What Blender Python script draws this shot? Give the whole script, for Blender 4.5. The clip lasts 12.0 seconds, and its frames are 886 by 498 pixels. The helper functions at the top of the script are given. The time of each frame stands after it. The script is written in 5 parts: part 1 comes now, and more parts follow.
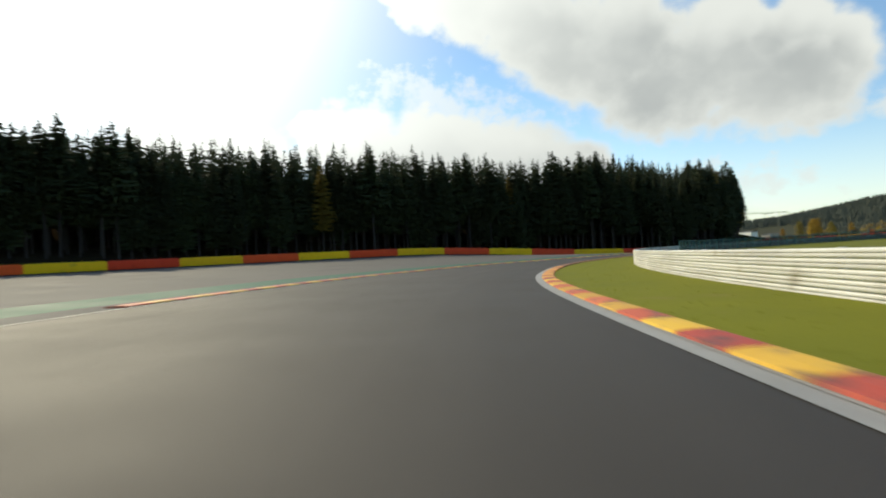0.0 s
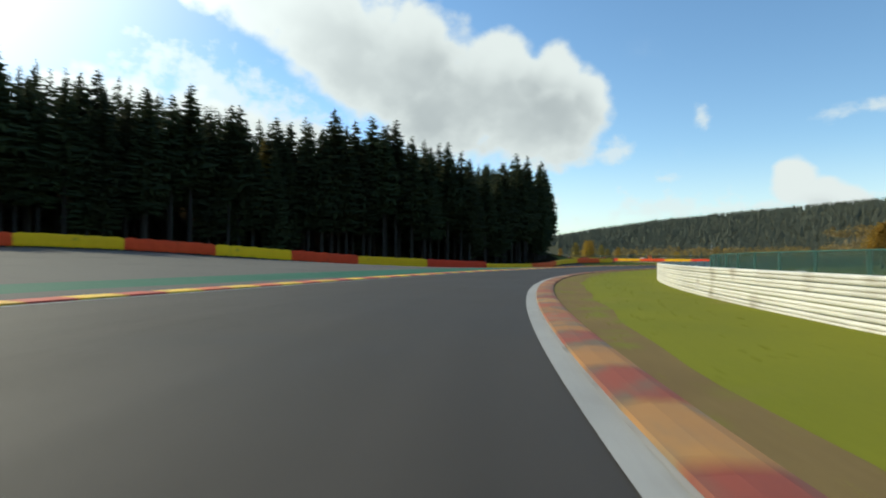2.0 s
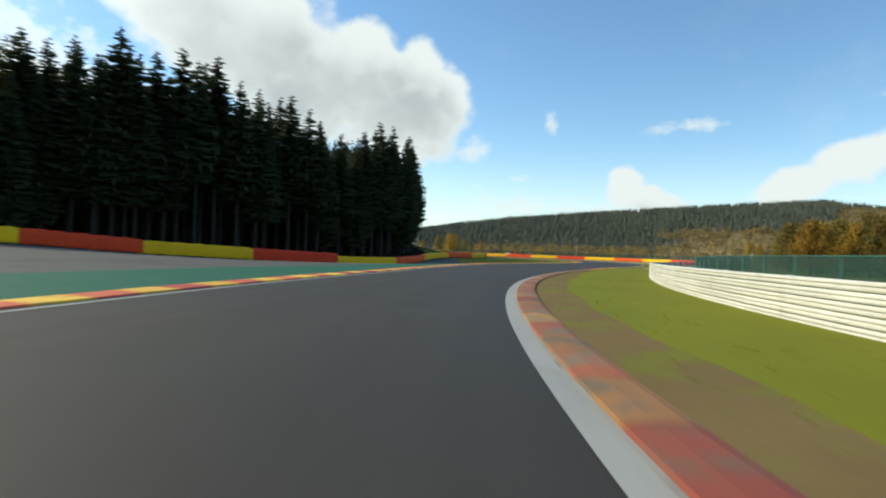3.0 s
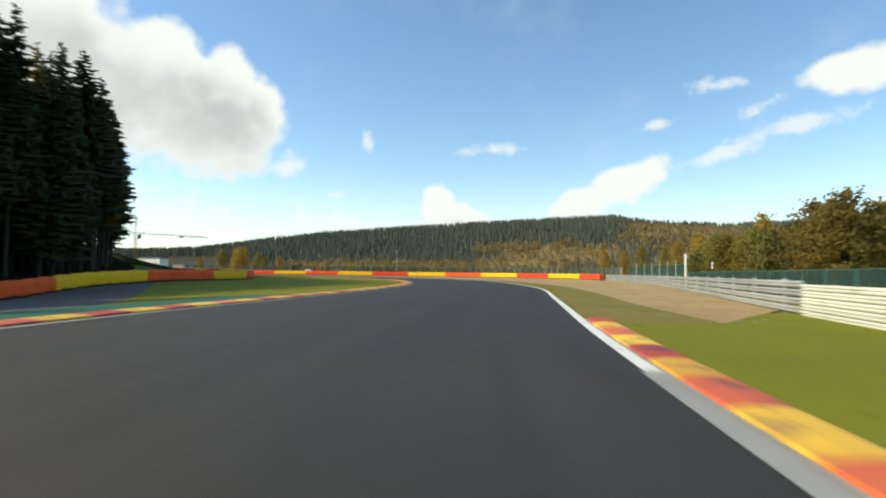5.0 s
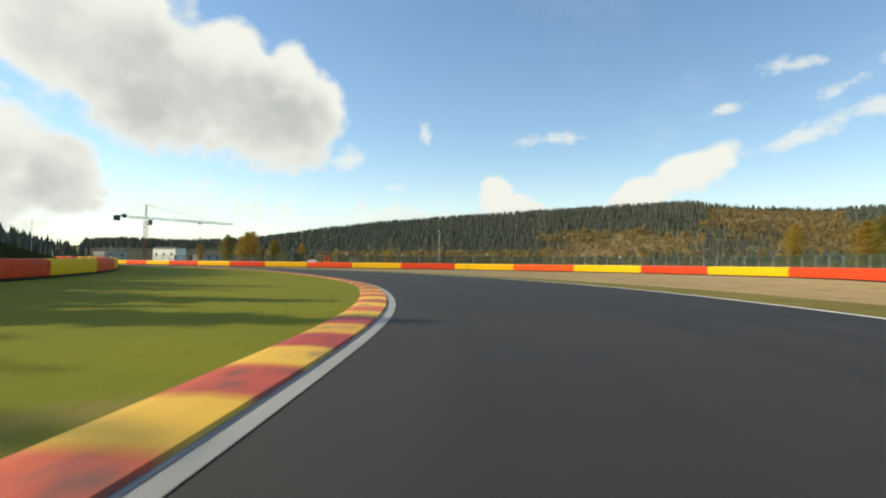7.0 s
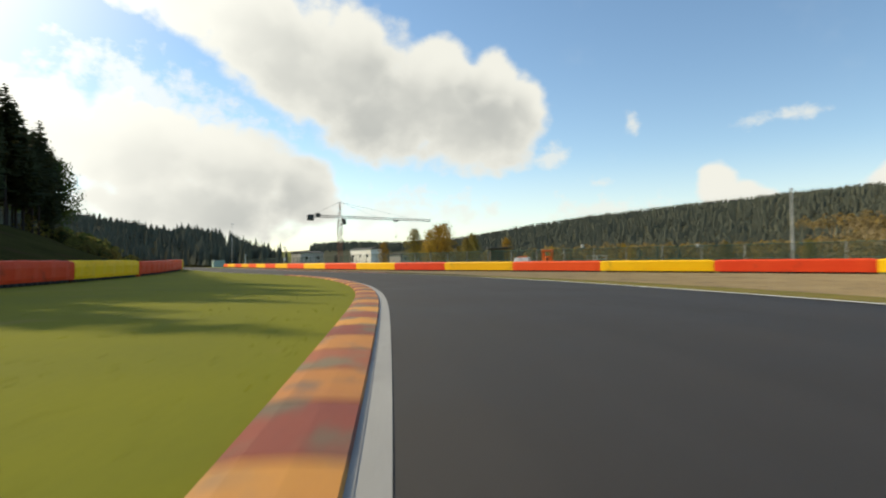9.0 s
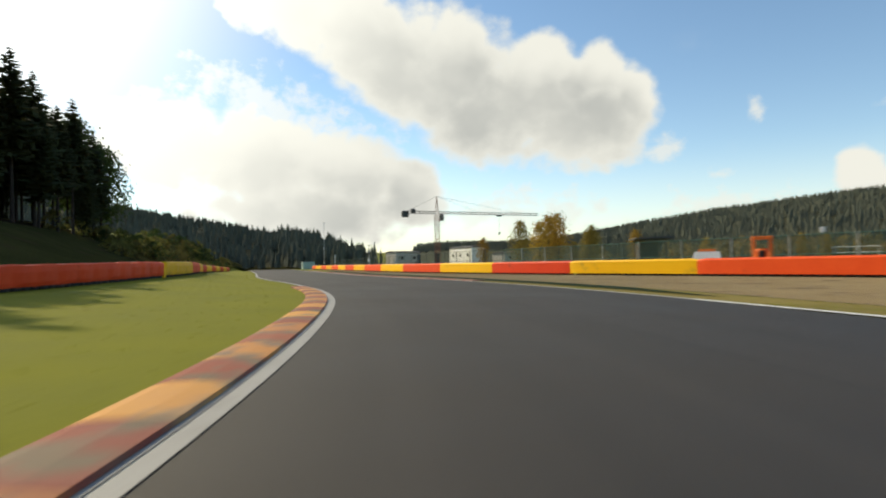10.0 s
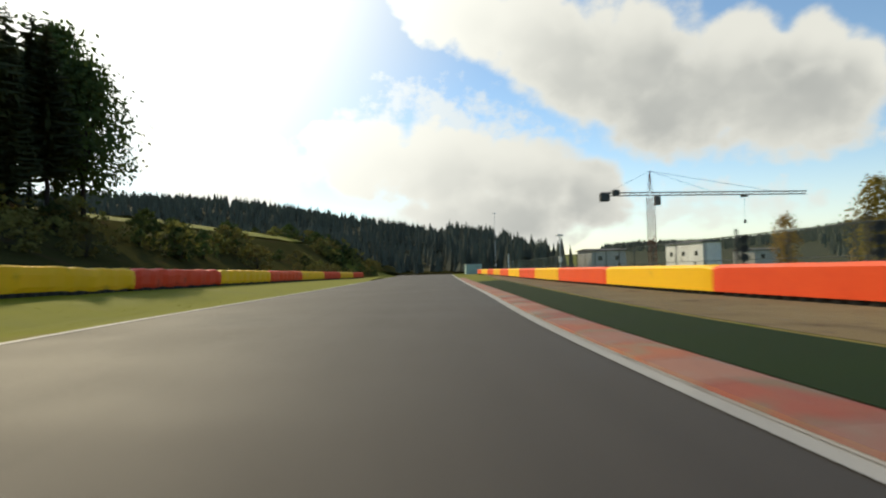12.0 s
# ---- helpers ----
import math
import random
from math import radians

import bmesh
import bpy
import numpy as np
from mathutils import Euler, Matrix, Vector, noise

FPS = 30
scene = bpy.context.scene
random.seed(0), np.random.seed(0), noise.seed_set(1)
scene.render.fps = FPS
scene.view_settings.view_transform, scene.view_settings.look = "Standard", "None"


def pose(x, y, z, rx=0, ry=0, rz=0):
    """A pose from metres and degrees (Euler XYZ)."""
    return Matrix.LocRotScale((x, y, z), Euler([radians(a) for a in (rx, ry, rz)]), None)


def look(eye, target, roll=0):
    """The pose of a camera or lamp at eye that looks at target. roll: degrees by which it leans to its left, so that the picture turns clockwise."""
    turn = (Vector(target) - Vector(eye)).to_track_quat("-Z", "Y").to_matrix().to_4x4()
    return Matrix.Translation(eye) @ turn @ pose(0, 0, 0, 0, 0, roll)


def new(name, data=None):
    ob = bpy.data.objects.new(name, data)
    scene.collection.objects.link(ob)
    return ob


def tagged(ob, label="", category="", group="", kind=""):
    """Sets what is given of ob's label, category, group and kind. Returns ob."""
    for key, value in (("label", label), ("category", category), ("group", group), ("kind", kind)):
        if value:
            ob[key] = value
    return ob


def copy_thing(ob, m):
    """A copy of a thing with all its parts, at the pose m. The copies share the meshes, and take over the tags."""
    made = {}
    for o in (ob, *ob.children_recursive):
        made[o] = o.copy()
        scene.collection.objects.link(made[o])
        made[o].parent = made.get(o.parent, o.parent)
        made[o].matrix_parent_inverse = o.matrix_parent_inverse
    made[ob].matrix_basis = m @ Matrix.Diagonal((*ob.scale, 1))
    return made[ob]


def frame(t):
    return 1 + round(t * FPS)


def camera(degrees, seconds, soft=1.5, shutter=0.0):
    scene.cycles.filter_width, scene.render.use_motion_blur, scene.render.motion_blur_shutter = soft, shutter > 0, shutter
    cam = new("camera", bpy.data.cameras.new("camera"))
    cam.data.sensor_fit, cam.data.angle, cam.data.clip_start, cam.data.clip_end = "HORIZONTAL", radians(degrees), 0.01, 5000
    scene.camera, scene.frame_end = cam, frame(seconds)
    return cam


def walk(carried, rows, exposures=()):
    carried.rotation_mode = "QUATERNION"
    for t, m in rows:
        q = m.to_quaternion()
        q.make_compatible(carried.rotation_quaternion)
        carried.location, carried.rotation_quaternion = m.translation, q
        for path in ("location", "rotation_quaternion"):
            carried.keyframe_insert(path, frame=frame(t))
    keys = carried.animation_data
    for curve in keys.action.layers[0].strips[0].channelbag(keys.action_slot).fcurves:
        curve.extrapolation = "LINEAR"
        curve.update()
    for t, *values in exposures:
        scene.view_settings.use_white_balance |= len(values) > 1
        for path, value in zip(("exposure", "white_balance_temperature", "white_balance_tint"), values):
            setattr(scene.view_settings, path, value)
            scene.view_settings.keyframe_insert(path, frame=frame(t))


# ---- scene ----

# ---------------------------------------------------------------- camera
cam = camera(75.9, 12.0, soft=2.0, shutter=0.35)
PATH = [
    (0, (1.216, 1.353, 1.200), (1.207, 3.353, 1.228), -3.20),
    (0.5, (1.878, 15.136, 1.200), (2.101, 17.123, 1.232), -1.69),
    (1, (4.028, 28.363, 1.200), (4.507, 30.305, 1.229), -0.97),
    (1.5, (7.258, 41.112, 1.200), (7.794, 43.039, 1.225), -0.77),
    (2, (11.762, 53.446, 1.200), (12.509, 55.302, 1.228), 0.47),
    (2.5, (17.251, 64.835, 1.200), (18.196, 66.598, 1.209), 1.60),
    (3, (23.860, 75.499, 1.200), (25.037, 77.116, 1.209), 2.06),
    (3.2, (27.100, 79.520, 1.200), (28.351, 81.080, 1.217), 2.06),
    (4, (42.962, 94.663, 1.200), (44.446, 96.004, 1.249), 0.86),
    (4.8, (60.060, 108.350, 1.200), (61.666, 109.542, 1.274), 1.24),
    (5, (64.550, 111.618, 1.200), (66.171, 112.789, 1.282), 0.63),
    (5.5, (76.039, 119.638, 1.200), (77.690, 120.768, 1.290), 0.99),
    (6, (87.739, 128.063, 1.200), (89.384, 129.200, 1.264), 0.26),
    (6.5, (99.180, 137.062, 1.200), (100.751, 138.300, 1.251), -0.33),
    (7, (110.060, 146.297, 1.200), (111.554, 147.627, 1.250), 0.61),
    (7.2, (114.160, 150.167, 1.200), (115.619, 151.534, 1.245), 0.56),
    (8, (128.302, 167.386, 1.200), (129.471, 169.010, 1.248), 0.09),
    (8.8, (139.167, 186.299, 1.200), (140.174, 188.027, 1.242), -0.14),
    (9, (141.416, 191.084, 1.200), (142.348, 192.854, 1.245), -0.55),
    (9.5, (147.221, 202.656, 1.200), (148.007, 204.495, 1.255), -0.44),
    (10, (152.252, 214.721, 1.200), (152.843, 216.632, 1.249), -1.18),
    (10.5, (156.277, 227.812, 1.200), (156.698, 229.767, 1.275), -2.10),
    (11, (158.394, 241.388, 1.200), (158.681, 243.367, 1.279), -2.49),
    (11.5, (159.542, 254.857, 1.200), (159.673, 256.852, 1.285), -2.72),
    (12, (159.944, 268.236, 1.200), (159.915, 270.236, 1.274), -1.42),
]
walk(cam, [(t, look(eye, target, roll)) for t, eye, target, roll in PATH], [(0, -0.36, 6600, 2.5), (1, -0.38, 6350, 1.0), (2.5, -0.28, 6150, -1.0), (5, -0.10, 6550, 1.6), (7, -0.22, 6850, 3.5), (9, -0.26, 7000, 5.0), (10.5, -0.30, 7050, 4.5), (12, -0.42, 6950, 4.5)])

# ---------------------------------------------------------------- light
SUN_AZ, SUN_EL = 38.5, 34.0          # degrees left of +y, and above the horizon
SUN_DIR = Vector((-math.sin(radians(SUN_AZ)) * math.cos(radians(SUN_EL)),
                  math.cos(radians(SUN_AZ)) * math.cos(radians(SUN_EL)), math.sin(radians(SUN_EL))))
sun_data = bpy.data.lights.new("sun", "SUN")
sun_data.energy, sun_data.angle, sun_data.color = 5.0, radians(0.53), (1.0, 0.85, 0.62)
sun = new("sun", sun_data)
sun.matrix_world = look(SUN_DIR * 100, (0, 0, 0))


class Nodes:
    """Short calls for node graphs."""

    def __init__(self, tree):
        self.t = tree
        tree.nodes.clear()

    def add(self, kind, **values):
        n = self.t.nodes.new(kind)
        for key, value in values.items():
            n.inputs[key].default_value = value
        return n

    def link(self, a, b):
        self.t.links.new(a, b)

    def math(self, op, a, b=None, c=None, clamp=False):
        n = self.t.nodes.new("ShaderNodeMath")
        n.operation, n.use_clamp = op, clamp
        for i, v in enumerate((a, b, c)):
            if v is None:
                continue
            if isinstance(v, (int, float)):
                n.inputs[i].default_value = v
            else:
                self.link(v, n.inputs[i])
        return n.outputs[0]

    def noise(self, vector, scale, detail=4.0, rough=0.55):
        n = self.add("ShaderNodeTexNoise", Scale=scale, Detail=detail, Roughness=rough)
        if vector is not None:
            self.link(vector, n.inputs["Vector"])
        return n.outputs["Fac"]

    def ramp(self, fac, stops):
        n = self.t.nodes.new("ShaderNodeValToRGB")
        r = n.color_ramp
        while len(r.elements) < len(stops):
            r.elements.new(0.5)
        for e, (p, c) in zip(r.elements, stops):
            e.position, e.color = p, (*c, 1.0) if len(c) == 3 else c
        self.link(fac, n.inputs["Fac"])
        return n.outputs["Color"]

    def mix(self, fac, a, b):
        n = self.t.nodes.new("ShaderNodeMix")
        n.data_type = "RGBA"
        for sock, v in ((n.inputs["Factor"], fac), (n.inputs[6], a), (n.inputs[7], b)):
            if isinstance(v, (int, float)):
                sock.default_value = v
            elif isinstance(v, tuple):
                sock.default_value = (*v, 1.0)
            else:
                self.link(v, sock)
        return n.outputs[2]

    def smooth(self, value, lo, hi):
        n = self.t.nodes.new("ShaderNodeMapRange")
        n.interpolation_type = "SMOOTHSTEP"
        self.link(value, n.inputs["Value"])
        n.inputs["From Min"].default_value, n.inputs["From Max"].default_value = lo, hi
        return n.outputs["Result"]


def build_world():
    w = bpy.data.worlds.new("world")
    scene.world = w
    w.use_nodes = True
    g = Nodes(w.node_tree)
    out = g.add("ShaderNodeOutputWorld")
    sky = g.t.nodes.new("ShaderNodeTexSky")
    sky.sky_type, sky.sun_disc = "NISHITA", False
    sky.sun_elevation, sky.sun_rotation = radians(SUN_EL), radians(-SUN_AZ)
    sky.altitude, sky.air_density, sky.dust_density, sky.ozone_density = 400, 1.0, 0.3, 1.0
    coord = g.t.nodes.new("ShaderNodeTexCoord").outputs["Generated"]
    xyz = g.t.nodes.new("ShaderNodeSeparateXYZ")
    g.link(coord, xyz.inputs[0])
    az = g.math("MULTIPLY", g.math("ARCTAN2", g.math("MULTIPLY", xyz.outputs[0], -1.0), xyz.outputs[1]), 57.2958)
    el = g.math("MULTIPLY", g.math("ARCSINE", xyz.outputs[2]), 57.2958)
    CUMULUS = [(-21.0, 14.2, 8.5, 5.4, 0.15), (-13.0, 18.0, 7.0, 5.2, 0.3), (-33.0, 13.6, 5.6, 5.4, 0.1), (-27.0, 15.4, 8.0, 6.2, 0.15), (-19.0, 18.4, 9.0, 7.0, 0.25), (-10.0, 21.5, 9.5, 6.2, 0.3),
               (-1.0, 25.0, 9.0, 4.8, 0.3), (-32.6, 17.6, 3.6, 3.4, 0.0), (-27.8, 18.8, 4.4, 3.7, 0.0), (-30.4, 16.8, 3.0, 3.4, 0.0), (-30.0, 13.0, 7.5, 4.6, 0.0), (-36.0, 15.2, 2.6, 3.4, 0.0),
               (8.5, 11.5, 7.5, 5.6, 0.15), (0.0, 10.2, 8.0, 5.8, 0.05), (-8.0, 9.2, 7.4, 5.4, 0.1), (-14.0, 7.2, 4.6, 4.6, 0.2), (-4.0, 5.0, 14.0, 4.0, 0.0), (22.0, 10.0, 10.0, 5.6, 0.0),
               (-53.6, 6.6, 2.2, 2.6, 0.0), (-56.6, 5.2, 3.6, 2.0, 0.25), (-72.0, 8.6, 4.4, 2.5, -0.28), (-68.0, 6.8, 4.6, 1.9, -0.25),
               (-90.5, 16.4, 5.0, 2.2, 0.0)]
    STREAKS = [(-80.0, 10.8, 4.0, 0.8, -0.2), (-85.5, 12.6, 4.6, 1.0, -0.2), (-43.2, 7.5, 1.9, 0.8, 0.0), (-38.8, 10.2, 2.0, 1.3, 0.0),
               (-59.0, 12.2, 3.4, 0.7, -0.05), (-46.4, 13.0, 0.8, 1.1, 0.3), (-79.6, 17.0, 2.6, 0.7, 0.0), (-84.0, 15.0, 2.2, 0.7, -0.4), (-74.5, 14.0, 1.6, 0.5, -0.2),
               (1.0, 15.5, 13.0, 3.6, 0.3), (-47.0, 4.6, 15.0, 1.8, 0.0), (-24.0, 5.0, 12.0, 2.4, 0.0)]

    def field(a, e, blobs):
        """Soft union of ellipses (az, el, half width, half height, slant)."""
        total = None
        for a0, e0, ra, re, slant in blobs:
            da = g.math("SUBTRACT", a, a0)
            de = g.math("MULTIPLY_ADD", da, -slant, g.math("SUBTRACT", e, e0))
            qa, qe = g.math("DIVIDE", da, ra), g.math("DIVIDE", de, re)
            b = g.math("SUBTRACT", 1.0, g.math("SQRT", g.math("MULTIPLY_ADD", qa, qa, g.math("MULTIPLY", qe, qe))))
            total = b if total is None else g.math("SMOOTH_MAX", total, b, 0.18)
        return total

    def billow(vector, scale):
        n = g.t.nodes.new("ShaderNodeTexVoronoi")
        n.feature = "SMOOTH_F1"
        n.inputs["Scale"].default_value, n.inputs["Smoothness"].default_value = scale, 0.35
        g.link(vector, n.inputs["Vector"])
        return g.math("SUBTRACT", 0.45, n.outputs["Distance"])

    def density(a, e):
        """How thick the heaped clouds are, with lumps on lumps at the edge."""
        flat = g.t.nodes.new("ShaderNodeCombineXYZ")
        g.link(a, flat.inputs[0])
        g.link(g.math("MULTIPLY", e, 1.15), flat.inputs[1])
        bend = g.add("ShaderNodeTexNoise", Scale=0.35, Detail=3.0, Roughness=0.55)
        g.link(flat.outputs[0], bend.inputs["Vector"])
        bent = g.t.nodes.new("ShaderNodeVectorMath")
        bent.operation = "MULTIPLY_ADD"
        g.link(bend.outputs["Color"], bent.inputs[0])
        bent.inputs[1].default_value = (1.6, 1.6, 0.0)
        g.link(flat.outputs[0], bent.inputs[2])
        lumps = g.math("MULTIPLY_ADD", billow(bent.outputs[0], 0.22), 0.34, g.math("MULTIPLY", billow(bent.outputs[0], 0.6), 0.20))
        fine = g.math("MULTIPLY", g.math("SUBTRACT", g.noise(flat.outputs[0], 0.34, 8.0, 0.56), 0.5), 0.62)
        return g.math("ADD", field(a, e, CUMULUS), g.math("ADD", lumps, fine)), flat.outputs[0]

    body, flat = density(az, el)
    broad = g.noise(flat, 0.13, 3.0, 0.5)
    above = g.math("MULTIPLY_ADD", g.math("SUBTRACT", broad, 0.5), 1.0, g.math("MINIMUM", field(g.math("ADD", az, 1.4), g.math("ADD", el, 4.0), CUMULUS), 0.35))
    wisp = g.noise(flat, 0.05, 5.0, 0.6)
    puff = g.noise(flat, 0.42, 7.0, 0.62)
    dense = g.smooth(body, -0.04, 0.34)
    thin = g.math("MULTIPLY", g.smooth(g.math("MULTIPLY_ADD", g.math("SUBTRACT", puff, 0.5), 3.4, field(az, el, STREAKS)), -0.2, 1.0), 0.72)
    veil = g.math("MULTIPLY", g.smooth(wisp, 0.52, 0.85), 0.25)
    low = g.math("MULTIPLY", g.smooth(el, 11.0, 0.0), 0.46)
    # thin bright haze round the sun
    dot = g.t.nodes.new("ShaderNodeVectorMath")
    dot.operation = "DOT_PRODUCT"
    g.link(coord, dot.inputs[0])
    dot.inputs[1].default_value = SUN_DIR
    haze = g.math("MULTIPLY", g.smooth(dot.outputs["Value"], 0.74, 1.0), 0.95)
    veil = g.math("MAXIMUM", veil, haze)
    cover = g.math("MAXIMUM", dense, g.math("MAXIMUM", thin, g.math("MAXIMUM", veil, low)))
    # grey where thick cloud lies between the spot and the light; bright rims
    under = g.math("MULTIPLY", g.math("MULTIPLY", g.smooth(above, -0.35, 0.6), g.smooth(body, 0.0, 0.8)), g.smooth(dot.outputs["Value"], 0.88, 0.55))
    tone = g.mix(g.math("MULTIPLY", under, 0.85), (1.0, 1.0, 0.985), (0.52, 0.54, 0.56))
    # brighter towards the sun
    near = g.math("POWER", g.math("MAXIMUM", dot.outputs["Value"], 0.0), 9.0)
    gain = g.math("MULTIPLY_ADD", near, 13.0, 6.6)
    cloud = g.t.nodes.new("ShaderNodeVectorMath")
    cloud.operation = "SCALE"
    g.link(tone, cloud.inputs[0])
    g.link(gain, cloud.inputs["Scale"])
    clear = g.add("ShaderNodeHueSaturation", Saturation=1.1, Value=1.35)
    g.link(sky.outputs[0], clear.inputs["Color"])
    both = g.mix(cover, clear.outputs[0], cloud.outputs[0])
    bg = g.add("ShaderNodeBackground", Strength=0.16)
    g.link(both, bg.inputs["Color"])
    g.link(bg.outputs[0], out.inputs["Surface"])


build_world()


# ---------------------------------------------------------------- materials
def surface(name, dark, light, rough=0.8, grain=8.0, broad=0.4, bump=0.3, metal=0.0, spread=0.5, spots=None, each=0.0,
            island=0.0, spec=0.5, through_light=0.0, lanes=0.0, depth=0.02, sandy=False):
    """Principled surface with fine grain and broad stains, in metres. spots: (colour, scale, amount) of a third tone.
    each / island: how much whole objects or loose pieces differ in brightness."""
    m = bpy.data.materials.new(name)
    m.use_nodes = True
    g = Nodes(m.node_tree)
    out = g.add("ShaderNodeOutputMaterial")
    b = g.add("ShaderNodeBsdfPrincipled")
    geo = g.t.nodes.new("ShaderNodeNewGeometry")
    pos = geo.outputs["Position"]
    fine, wide = g.noise(pos, grain, 5.0, 0.65), g.noise(pos, broad, 3.0, 0.55)
    fac = g.math("ADD", g.math("MULTIPLY", g.math("SUBTRACT", fine, 0.5), 1.6 * spread),
                 g.math("MULTIPLY_ADD", g.math("SUBTRACT", wide, 0.5), 1.9 * spread, 0.5), clamp=True)
    col = g.mix(fac, dark, light)
    if lanes:                                           # long wear bands that follow the track
        uv = g.t.nodes.new("ShaderNodeUVMap").outputs[0]
        scale = g.t.nodes.new("ShaderNodeVectorMath")
        scale.operation = "MULTIPLY"
        scale.inputs[1].default_value = (1.0, 0.02, 1.0)
        g.link(uv, scale.inputs[0])
        band = g.noise(scale.outputs[0], 0.75, 3.0, 0.55)
        cut = g.t.nodes.new("ShaderNodeSeparateXYZ")
        g.link(uv, cut.inputs[0])
        seam = g.math("SUBTRACT", 1.0, g.smooth(g.math("ABSOLUTE", g.math("SUBTRACT", cut.outputs[0], 0.5)), 0.03, 0.09))
        tone = g.math("MULTIPLY_ADD", g.math("SUBTRACT", band, 0.5), 2.0 * lanes, 1.0)
        tone = g.math("SUBTRACT", tone, g.math("MULTIPLY", seam, 0.12))
        lane = g.t.nodes.new("ShaderNodeVectorMath")
        lane.operation = "SCALE"
        g.link(col, lane.inputs[0])
        g.link(tone, lane.inputs["Scale"])
        col = lane.outputs[0]
    if spots:
        colour, scale, amount = spots
        s = g.smooth(g.noise(pos, scale, 4.0, 0.6), 0.62 - 0.2 * amount, 0.78 - 0.2 * amount)
        col = g.mix(s, col, colour)
    if each or island:
        info = g.t.nodes.new("ShaderNodeObjectInfo").outputs["Random"] if each else geo.outputs["Random Per Island"]
        hsv = g.t.nodes.new("ShaderNodeHueSaturation")
        amount = each or island
        g.link(g.math("MULTIPLY_ADD", info, 2 * amount, 1.0 - amount), hsv.inputs["Value"])
        g.link(g.math("MULTIPLY_ADD", info, 0.03 * amount / 0.3, 0.5 - 0.015 * amount / 0.3), hsv.inputs["Hue"])
        g.link(col, hsv.inputs["Color"])
        col = hsv.outputs["Color"]
    g.link(col, b.inputs["Base Color"])
    b.inputs["Metallic"].default_value = metal
    b.inputs["Diffuse Roughness"].default_value = 1.0 if sandy else 0.0
    b.inputs["Specular IOR Level"].default_value = spec
    g.link(g.math("MULTIPLY_ADD", wide, 0.25, rough - 0.12, clamp=True), b.inputs["Roughness"])
    if bump:
        bn = g.add("ShaderNodeBump", Strength=bump, Distance=depth)
        g.link(fine, bn.inputs["Height"])
        g.link(bn.outputs[0], b.inputs["Normal"])
    shader = b.outputs[0]
    if through_light:
        tr = g.add("ShaderNodeBsdfTranslucent")
        g.link(col, tr.inputs["Color"])
        mx = g.add("ShaderNodeMixShader", Fac=through_light)
        g.link(shader, mx.inputs[1])
        g.link(tr.outputs[0], mx.inputs[2])
        shader = mx.outputs[0]
    g.link(shader, out.inputs["Surface"])
    return m


ASPHALT = surface("asphalt", (0.023, 0.0198, 0.0172), (0.042, 0.0365, 0.0315), 0.72, 60.0, 0.22, 0.4, spread=0.55, spots=((0.022, 0.021, 0.021), 0.09, 0.15), spec=0.34, lanes=0.5)
RUNOFF = surface("worn_runoff_asphalt", (0.045, 0.043, 0.040), (0.090, 0.086, 0.079), 0.85, 30.0, 0.15, 0.3, spots=((0.045, 0.043, 0.043), 0.12, 0.5))
GREEN_PAINT = surface("green_paint", (0.008, 0.078, 0.047), (0.015, 0.122, 0.073), 0.75, 25.0, 0.3, 0.2, spots=((0.06, 0.11, 0.09), 0.6, 0.15), spec=0.25)
CARPET = surface("dark_green_turf", (0.008, 0.020, 0.006), (0.018, 0.036, 0.011), 0.95, 40.0, 0.5, 0.4, spec=0.1)
FRESH_LINE = surface("fresh_line_paint", (0.62, 0.62, 0.59), (0.80, 0.80, 0.77), 0.7, 30.0, 0.6, 0.15, spots=((0.35, 0.34, 0.31), 2.5, 0.2))
WHITE_LINE = surface("road_line_paint", (0.22, 0.215, 0.20), (0.38, 0.375, 0.355), 0.7, 30.0, 0.6, 0.15, spots=((0.25, 0.24, 0.22), 2.5, 0.35))
CONCRETE = surface("pale_concrete", (0.23, 0.22, 0.205), (0.37, 0.36, 0.335), 0.85, 18.0, 0.5, 0.3, spots=((0.18, 0.17, 0.16), 1.2, 0.35))
KERB_RED = surface("kerb_red_paint", (0.42, 0.055, 0.025), (0.62, 0.11, 0.04), 0.65, 14.0, 0.7, 0.25, spots=((0.16, 0.06, 0.045), 1.6, 0.5), each=0.25)
KERB_YELLOW = surface("kerb_yellow_paint", (0.62, 0.33, 0.02), (0.80, 0.48, 0.04), 0.65, 14.0, 0.7, 0.25, spots=((0.26, 0.15, 0.05), 1.6, 0.45), each=0.2)
WORN_RED = surface("worn_kerb_red", (0.17, 0.045, 0.028), (0.34, 0.08, 0.036), 0.8, 12.0, 0.9, 0.35, spots=((0.16, 0.115, 0.07), 1.3, 0.8), each=0.2)
WORN_YELLOW = surface("worn_kerb_yellow", (0.22, 0.10, 0.040), (0.40, 0.19, 0.05), 0.8, 12.0, 0.9, 0.35, spots=((0.17, 0.12, 0.07), 1.3, 0.8), each=0.2)
APEX_YELLOW = surface("scuffed_kerb_yellow", (0.40, 0.15, 0.03), (0.58, 0.26, 0.04), 0.75, 12.0, 0.9, 0.35, spots=((0.20, 0.13, 0.08), 1.3, 0.55), each=0.2)
DUSTY_RED = surface("dusty_kerb_red", (0.19, 0.085, 0.060), (0.30, 0.135, 0.095), 0.85, 12.0, 0.9, 0.35, spots=((0.20, 0.165, 0.13), 1.3, 0.65), each=0.15)
BLADES = surface("grass_blades", (0.16, 0.178, 0.013), (0.28, 0.285, 0.022), 0.9, 3.0, 0.3, 0.0, through_light=0.45, island=0.2)
